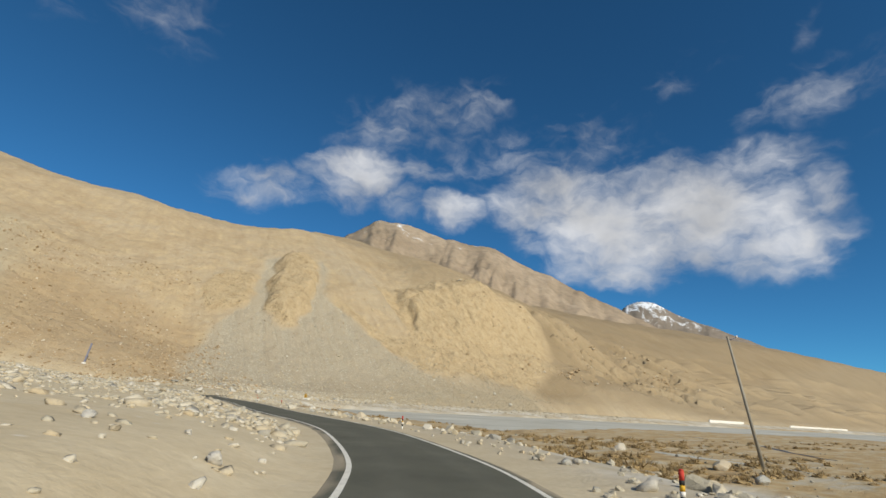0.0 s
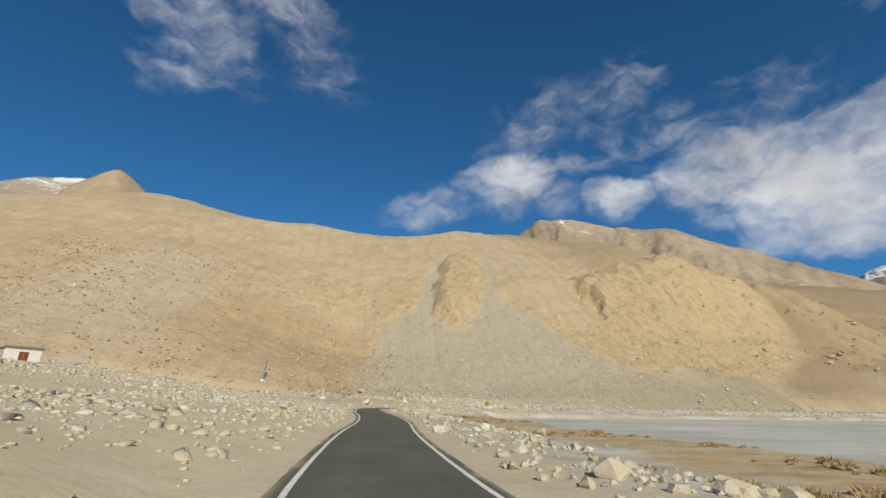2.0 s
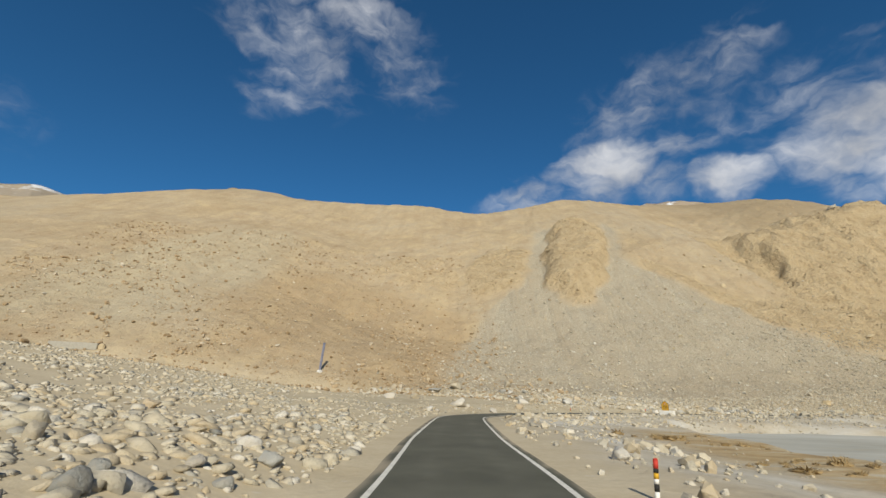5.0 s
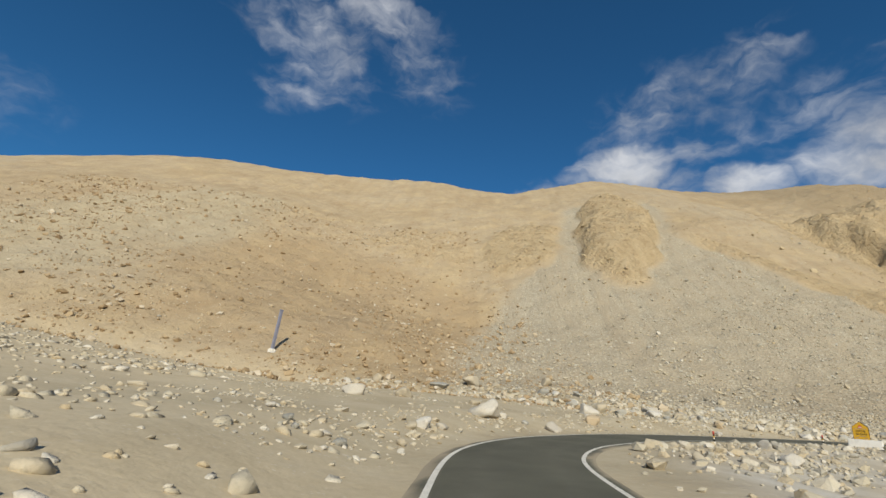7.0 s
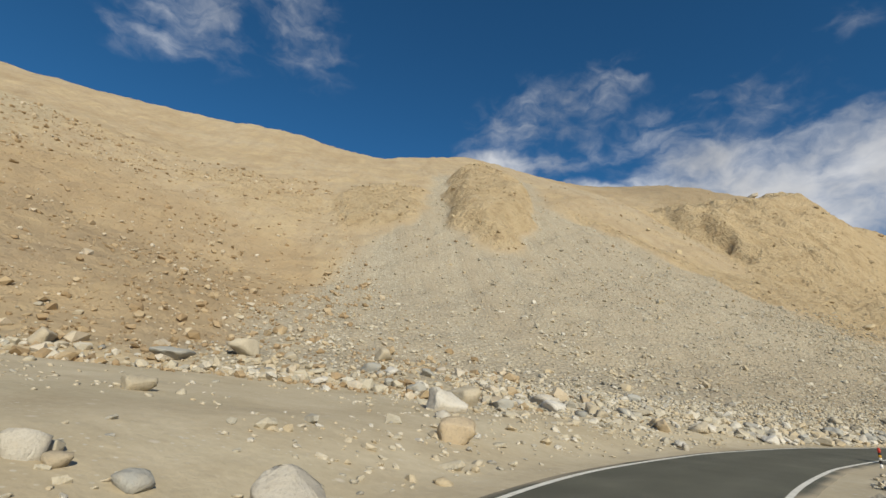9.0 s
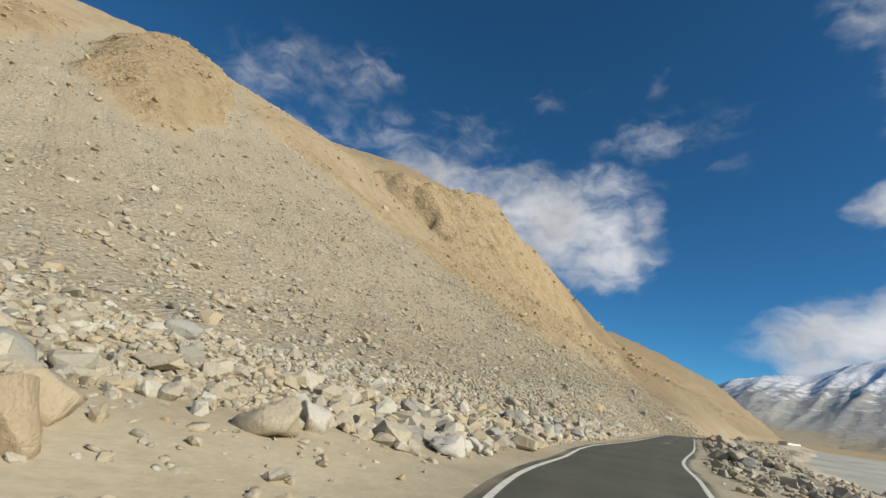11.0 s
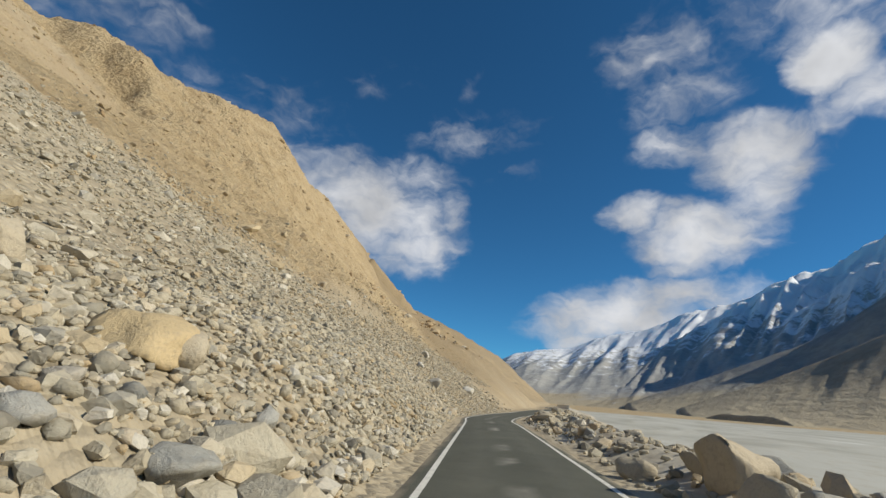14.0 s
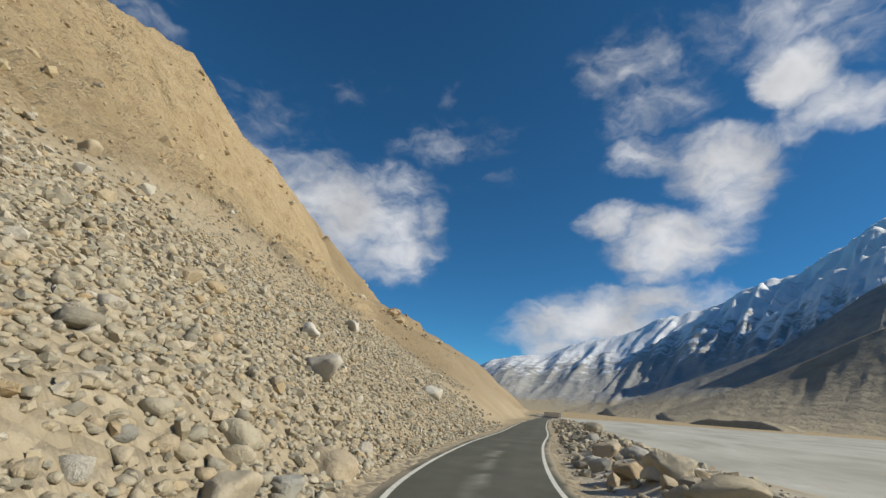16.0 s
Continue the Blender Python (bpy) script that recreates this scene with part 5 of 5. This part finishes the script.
boulder(68.5, 47.3, 0.89, "tan")
boulder(74.4, 48.2, 0.78, "tan")
boulder(61.9, 52.5, 0.53, "grey")
boulder(59.0, 52.5, 0.46, "pale")
boulder(65.1, 45.0, 0.42, "grey")
boulder(72.7, 55.6, 0.43, "tan")
boulder(73.6, 57.8, 0.28, "pale")
boulder(97.2, 75.9, 1.27, "tan")
boulder(73.7, 56.9, 0.17, "grey")
boulder(117.5, 65.1, 1.71, "pale")
boulder(96.3, 52.8, 1.16, "tan")
boulder(88.0, 51.2, 0.97, "tan")
boulder(82.7, 50.4, 0.80, "tan")
boulder(82.7, 57.4, 0.64, "tan")
boulder(74.6, 55.8, 0.34, "pale")
boulder(73.3, 55.1, 0.35, "pale")
boulder(89.1, 58.9, 0.85, "tan")
boulder(93.4, 59.7, 1.08, "tan")
boulder(90.0, 59.5, 0.52, "tan")
boulder(90.7, 59.1, 0.66, "grey")
boulder(93.8, 52.3, 1.75, "tan", tall=0.6)
boulder(102.3, 54.0, 0.98, "tan")
boulder(97.5, 53.6, 0.90, "tan")
boulder(88.4, 59.3, 0.36, "tan")
boulder(88.4, 61.3, 0.35, "pale")
boulder(89.3, 61.9, 0.50, "pale")
boulder(94.2, 65.6, 0.81, "tan")
boulder(101.5, 65.9, 1.11, "pale")
boulder(112.8, 69.8, 1.54, "pale")
boulder(93.4, 61.5, 0.44, "tan")
boulder(119.4, 54.2, 1.38, "tan")
boulder(97.9, 53.1, 0.64, "pale")
boulder(87.1, 58.9, 0.34, "pale")
boulder(86.6, 58.8, 0.30, "tan")
boulder(87.8, 59.3, 0.27, "grey")
boulder(96.4, 60.5, 0.61, "pale")


def tone_of(r):
    return "grey" if r < 0.38 else "tan" if r < 0.78 else "pale"


def boulder_belt(n, u0, u1, d0, d1, small, large, group, seed):
    """Loose boulders along the foot of the scree."""
    r = random.Random(seed)
    for _ in range(n):
        u, d = r.uniform(u0, u1), r.uniform(d0, d1)
        x, y = foot_xy(np.array([u]), np.array([d]))
        size = small + (large - small) * r.random() ** 2.2
        if clear_of_road(x, y, np.array([size]), 2.9)[0]:
            boulder(x[0], y[0], size, tone_of(r.random()), group)


def boulder_bank(n, x0, x1, near, far, small, large, group, seed):
    """Boulders that line the outer edge of the road."""
    r = random.Random(seed)
    t = np.gradient(ROAD_FINE, axis=0)
    t /= np.linalg.norm(t, axis=1)[:, None]
    spots = [k for k in range(len(ROAD_FINE)) if x0 < ROAD_FINE[k, 0] < x1 and ROAD_FINE[k, 1] > 30]
    for _ in range(n):
        k, o = r.choice(spots), r.uniform(near, far)
        size = small + (large - small) * r.random() ** 2
        boulder(ROAD_FINE[k, 0] + t[k, 1] * (o + size / 2), ROAD_FINE[k, 1] - t[k, 0] * (o + size / 2), size, tone_of(r.random()), group)


boulder_belt(42, -4, 34, -3.2, 1.0, 0.4, 1.0, "boulders heaped below the scree", 11)
boulder_belt(26, -45, 0, -2.5, 2.5, 0.4, 1.2, "boulders heaped below the scree", 12)
r = random.Random(15)
for _ in range(48):
    x, y = r.uniform(-13, 1.5), r.uniform(-46, 6)
    if road_offset(np.array([x]), np.array([y]))[0] < -4.2:
        boulder(x, y, 0.26 + 0.32 * r.random() ** 2, "pale" if r.random() < 0.45 else tone_of(r.random()), "stones on the bank beside the road", None, 0.8)
boulder_bank(40, 46, 120, 2.9, 6.0, 0.4, 0.95, "riprap boulders on the river bank", 14)

# ---- things by the road ----
def delineator(x, y, turn, lean=0.0):
    """A banded guide post."""
    post = stand("guide_post", x, y, turn, 0.03)
    bands = (("white", 0.0, 0.16), ("black", 0.16, 0.28), ("white", 0.28, 0.36), ("yellow", 0.36, 0.45), ("black", 0.45, 0.52), ("red", 0.52, 0.66))
    for k, (tone, a, b) in enumerate(bands):
        part("band", tube(0.042, 0.042, b - a, (0, 0, a), None, 14, 0.004), MAT[tone], post, {"red": "red top band", "black": "black band", "white": "white band", "yellow": "yellow reflective band"}[tone])
    part("cap", tube(0.04, 0.025, 0.025, (0, 0, 0.66)), MAT["red"], post)
    post.rotation_euler.rotate_axis("Y", radians(lean))
    return tagged(post, "banded red, black, yellow and white roadside guide post", "guide post", "guide posts along the road")


for x, y, lean in ((3.1, -84.9, 2), (7.3, -66, -3), (7.5, -35.6, 1), (8.0, -18.2, 3), (15.7, 27.3, -4), (26.3, 35.2, 2)):
    delineator(x, y, 20, lean)


def flat_shape(points, thick):
    """An upright plate in the xz plane from its outline."""
    bm = bmesh.new()
    f = bm.faces.new([bm.verts.new((x, 0, z)) for x, z in points])
    ext = bmesh.ops.extrude_face_region(bm, geom=[f])
    bmesh.ops.translate(bm, vec=(0, thick, 0), verts=[v for v in ext["geom"] if isinstance(v, bmesh.types.BMVert)])
    bmesh.ops.recalc_face_normals(bm, faces=bm.faces[:])
    return bm


def lettering(name, text, size, at, mat, parent, wide=1.0):
    cu = bpy.data.curves.new(name, "FONT")
    cu.body, cu.size, cu.align_x, cu.extrude, cu.offset = text, size, "CENTER", 0.004, 0.001
    tmp = bpy.data.objects.new(name, cu)
    scene.collection.objects.link(tmp)
    me = bpy.data.meshes.new_from_object(tmp.evaluated_get(bpy.context.evaluated_depsgraph_get()))
    bpy.data.objects.remove(tmp)
    me.transform(Matrix.Translation(at) @ Matrix.Rotation(radians(90), 4, "X") @ Matrix.Diagonal((wide, 1, 1, 1)))
    me.materials.clear()
    me.materials.append(mat)
    ob = new(name, me)
    ob.parent = parent
    return ob


def road_sign(x, y, turn):
    sign = stand("road_sign", x, y, turn, 0.05)
    part("plinth", box(1.75, 0.42, 0.58, (0.12, 0.12, 0.29), 0.03), MAT["white"], sign, "whitewashed concrete plinth")
    z0 = 0.57
    out = [(-0.43, z0), (0.43, z0), (0.43, z0 + 0.78), (0, z0 + 1.14), (-0.43, z0 + 0.78)]
    inner = [(x * 0.955, z0 + 0.02 + (z - z0) * 0.955) for x, z in out]
    part("backboard", flat_shape(out, 0.05), MAT["black"], sign, "thin black border")
    panel = part("panel", flat_shape(inner, -0.008), MAT["yellow"], sign, "bright yellow painted panel")
    lettering("lettering", "DRIVE", 0.175, (0, -0.012, z0 + 0.46), MAT["black"], panel, 1.05)
    lettering("lettering", "SLOW", 0.175, (0.02, -0.012, z0 + 0.28), MAT["black"], panel, 1.15)
    part("emblem", flat_shape([(-0.12, z0 + 0.72), (0.12, z0 + 0.72), (0.1, z0 + 0.80), (0.0, z0 + 0.92), (-0.1, z0 + 0.80)], -0.013), MAT["red"], panel, "small red emblem shape")
    part("emblem", flat_shape([(-0.1, z0 + 0.75), (0.1, z0 + 0.75), (0.07, z0 + 0.79), (-0.07, z0 + 0.79)], -0.017), MAT["white"], panel, "white stripe of the emblem")
    for a, b, z in ((-0.34, -0.12, 0.655), (-0.12, 0.12, 0.675), (0.12, 0.34, 0.655)):
        part("text_bar", box(b - a - 0.01, 0.008, 0.03, ((a + b) / 2, -0.012, z0 + z), 0, Matrix.Rotation(radians(-12 * (a + b)), 4, "Y")), MAT["wood"], panel)
    for cx, w, z in ((0.05, 0.4, 0.21), (-0.24, 0.2, 0.11), (0.24, 0.18, 0.09)):
        part("text_bar", box(w, 0.008, 0.028, (cx, -0.012, z0 + z), 0), MAT["wood"], panel)
    return tagged(sign, "yellow gabled warning board reading drive slow on a white plinth", "road sign")


road_sign(28.6, 34.9, -47)


def utility_pole(x, y, turn, lean):
    pole = stand("utility_pole", x, y, turn, 0.4)
    part("shaft", tube(0.105, 0.06, 7.6, (0, 0, 0), None, 16, 0.01), MAT["wood"], pole, "tapered weathered grey shaft")
    part("cap", tube(0.062, 0.03, 0.08, (0, 0, 7.6), None, 12, 0.01), MAT["wood"], pole)
    arm = part("bracket", tube(0.018, 0.018, 0.42, (0.05, 0, 7.42), Matrix.Rotation(radians(75), 4, "Y"), 8), MAT["steel"], pole, "thin steel bracket")
    part("insulator", tube(0.06, 0.045, 0.14, (0.46, 0, 7.5), None, 12, 0.012), MAT["ceramic"], arm, "white ceramic insulator")
    pole.matrix_world = pole.matrix_world @ pose(0, 0, 0, 0, lean, 0)
    return tagged(pole, "leaning weathered utility pole with one insulator on the river flats", "utility pole")


utility_pole(24.5, -75.1, -55, -7.5)


def leaning_post(x, y):
    post = stand("steel_post", x, y, -30, 0.15)
    part("footing", box(0.75, 0.7, 0.55, (0, 0, 0.2), 0.12), MAT["white"], post, "whitewashed concrete footing")
    part("shaft", box(0.32, 0.3, 4.6, (0, 0, 2.6), 0.03), MAT["steel"], post, "dull blue-grey steel shaft")
    part("cap", box(0.4, 0.38, 0.12, (0, 0, 4.92), 0.02), MAT["steel"], post)
    post.matrix_world = post.matrix_world @ pose(0, 0, 0, 0, 7, 0)
    return tagged(post, "leaning blue-grey steel post in a white footing on the slope", "post")


leaning_post(-20.5, 53.2)


def hut(x, y, turn):
    house = stand("hut", x, y, turn, 0.35)
    w, d, h = 4.6, 3.8, 1.75
    door_x, door_w, door_h = 0.1, 1.3, 1.05
    part("front_wall", box((w / 2 + door_x - door_w / 2), 0.3, h, (-w / 2 + (w / 2 + door_x - door_w / 2) / 2, -d / 2, h / 2), 0.02), MAT["white"], house, "whitewashed wall")
    part("front_wall", box((w / 2 - door_x - door_w / 2), 0.3, h, (w / 2 - (w / 2 - door_x - door_w / 2) / 2, -d / 2, h / 2), 0.02), MAT["white"], house, "whitewashed wall")
    part("lintel", box(door_w, 0.3, h - door_h - 0.3, (door_x, -d / 2, (h + door_h + 0.3) / 2), 0.01), MAT["white"], house)
    part("back_wall", box(w, 0.3, h, (0, d / 2, h / 2), 0.02), MAT["white"], house)
    for s in (-1, 1):
        # left wall grey, right wall white
        part("side_wall", box(0.3, d - 0.31, h - 0.02, (s * (w / 2 - 0.153), 0, h / 2), 0.02), MAT["concrete"] if s < 0 else MAT["white"], house, "grey left side wall" if s < 0 else "")
    part("roof", box(w + 0.5, d + 0.5, 0.22, (0, 0, h + 0.11), 0.03), MAT["roof"], house, "flat dark mud roof")
    part("parapet", box(w + 0.5, 0.2, 0.16, (0, -d / 2 - 0.15, h + 0.30), 0.03), MAT["roof"], house)
    door = part("door", box(door_w, 0.08, door_h + 0.3, (door_x, -d / 2 + 0.05, (door_h + 0.3) / 2), 0.01), MAT["door"], house, "faded red-brown double door")
    part("door_rail", box(0.08, 0.03, door_h, (door_x, -d / 2 - 0.012, door_h / 2 + 0.3), 0.005), MAT["wood"], door)
    for s in (-1, 1):
        part("door_panel", box(0.42, 0.03, 0.5, (door_x + s * 0.32, -d / 2 - 0.012, 0.95), 0.01), MAT["door"], door)
    return tagged(house, "small whitewashed flat-roofed hut with a red-brown door", "hut")


hut(-48.5, 15.0, 58)


def slab(x, y, turn):
    wall = stand("concrete_slab", x, y, turn, 0.3)
    part("block", box(6.4, 1.4, 1.1, (0, 0, 0.5), 0.06), MAT["concrete"], wall, "rough grey concrete block")
    part("end_block", box(0.9, 1.3, 1.0, (3.7, 0.1, 0.45), 0.15), MAT["ochre_stones"], wall, "ochre stone end block")
    return tagged(wall, "low grey concrete culvert wall on the fan", "culvert wall")


slab(-57, 44.2, 25)


def parapet(points):
    a, b = Vector((*points[0], 0)), Vector((*points[1], 0))
    mid, run = (a + b) / 2, b - a
    wall = new("parapet_wall")
    wall.matrix_world = pose(mid.x, mid.y, max(height(mid.x, mid.y), 0.0) - 0.3, 0, 0, math.degrees(math.atan2(run.y, run.x)))
    part("wall", box(run.length, 0.5, 1.5, (0, 0, 0.75), 0.04), MAT["white"], wall)
    part("coping", box(run.length + 0.2, 0.7, 0.15, (0, 0, 1.575), 0.03), MAT["white"], wall)
    return tagged(wall, "long low white parapet wall far along the road", "parapet wall", "parapet walls")


parapet(((243, 62.2), (289, 70.5)))
parapet(((350, 75), (434, 77)))


def stone_slab(x, y, turn):
    bm = rock_shape(30, 901, 1.0, 6.0, 0.03)
    bmesh.ops.scale(bm, vec=(0.42, 0.22, 0.75), verts=bm.verts)
    me = bpy.data.meshes.new("stone_slab")
    bm.to_mesh(me)
    bm.free()
    me.materials.append(TONES["pale"][0])
    ob = new("stone_slab", me)
    ob.matrix_world = pose(x, y, height(x, y) + 0.28, 4, -5, turn)
    return tagged(ob, "upright pale grey stone slab standing among the boulders", "stone slab")


stone_slab(41.1, 46.9, -20)


def stake(x, y):
    ob = stand("stake", x, y, 0, 0.1)
    part("shaft", tube(0.055, 0.045, 0.75, (0, 0, 0), Matrix.Rotation(radians(6), 4, "Y"), 12, 0.006), MAT["wood"], ob)
    part("collar", tube(0.062, 0.06, 0.06, (0.06, 0, 0.6), Matrix.Rotation(radians(6), 4, "Y"), 12, 0.006), MAT["black"], ob)
    return tagged(ob, "short dark wooden stake among the roadside stones", "stake")


stake(50.1, 50.0)


# ---- channels on the river flats ----
def strip(name, points, width, lift, mat, label, category, seed):
    """A band of uneven width that lies on the flats."""
    line = spline(points, 1.2)
    t = np.gradient(line, axis=0)
    t /= np.linalg.norm(t, axis=1)[:, None]
    w = width * (0.65 + 0.9 * (fbm(line[:, 0] / 5, line[:, 1] / 5, 3, seed) + 0.25)) * np.minimum(1, np.minimum(np.arange(len(line)), np.arange(len(line))[::-1]) / 5 + 0.15)
    o = np.array([-0.5, -0.4, -0.2, 0, 0.2, 0.4, 0.5])[None, :] * w[:, None]
    px = line[:, 0][:, None] + t[:, 1][:, None] * o
    py = line[:, 1][:, None] - t[:, 0][:, None] * o
    pz = surface(px, py) + lift * np.array([0.1, 1, 1, 1, 1, 1, 0.1])[None, :]
    ob = new(name, grid_mesh(name, px, py, pz))
    ob.data.materials.append(mat)
    return tagged(ob, label, category, kind="structure")


strip("stream_channel", [(56.6, -57.5), (51.9, -61.9), (46.8, -67.1), (45.6, -69.9)], 1.0, 0.03, MAT["mud"], "dark wet channel winding over the river flats", "stream channel", 601)
strip("ice_streak", [(29.3, -63.5), (28.0, -67.5), (28.5, -70.6), (29.8, -72.9), (28.1, -76.0)], 1.6, 0.03, MAT["ice"], "pale frozen streak on the brown river flats", "ice", 602)
strip("stream_channel", [(61.1, -44.8), (64.3, -45.9), (62.6, -48.4)], 0.8, 0.03, MAT["mud"], "short dark wet channel on the river flats", "stream channel", 603)
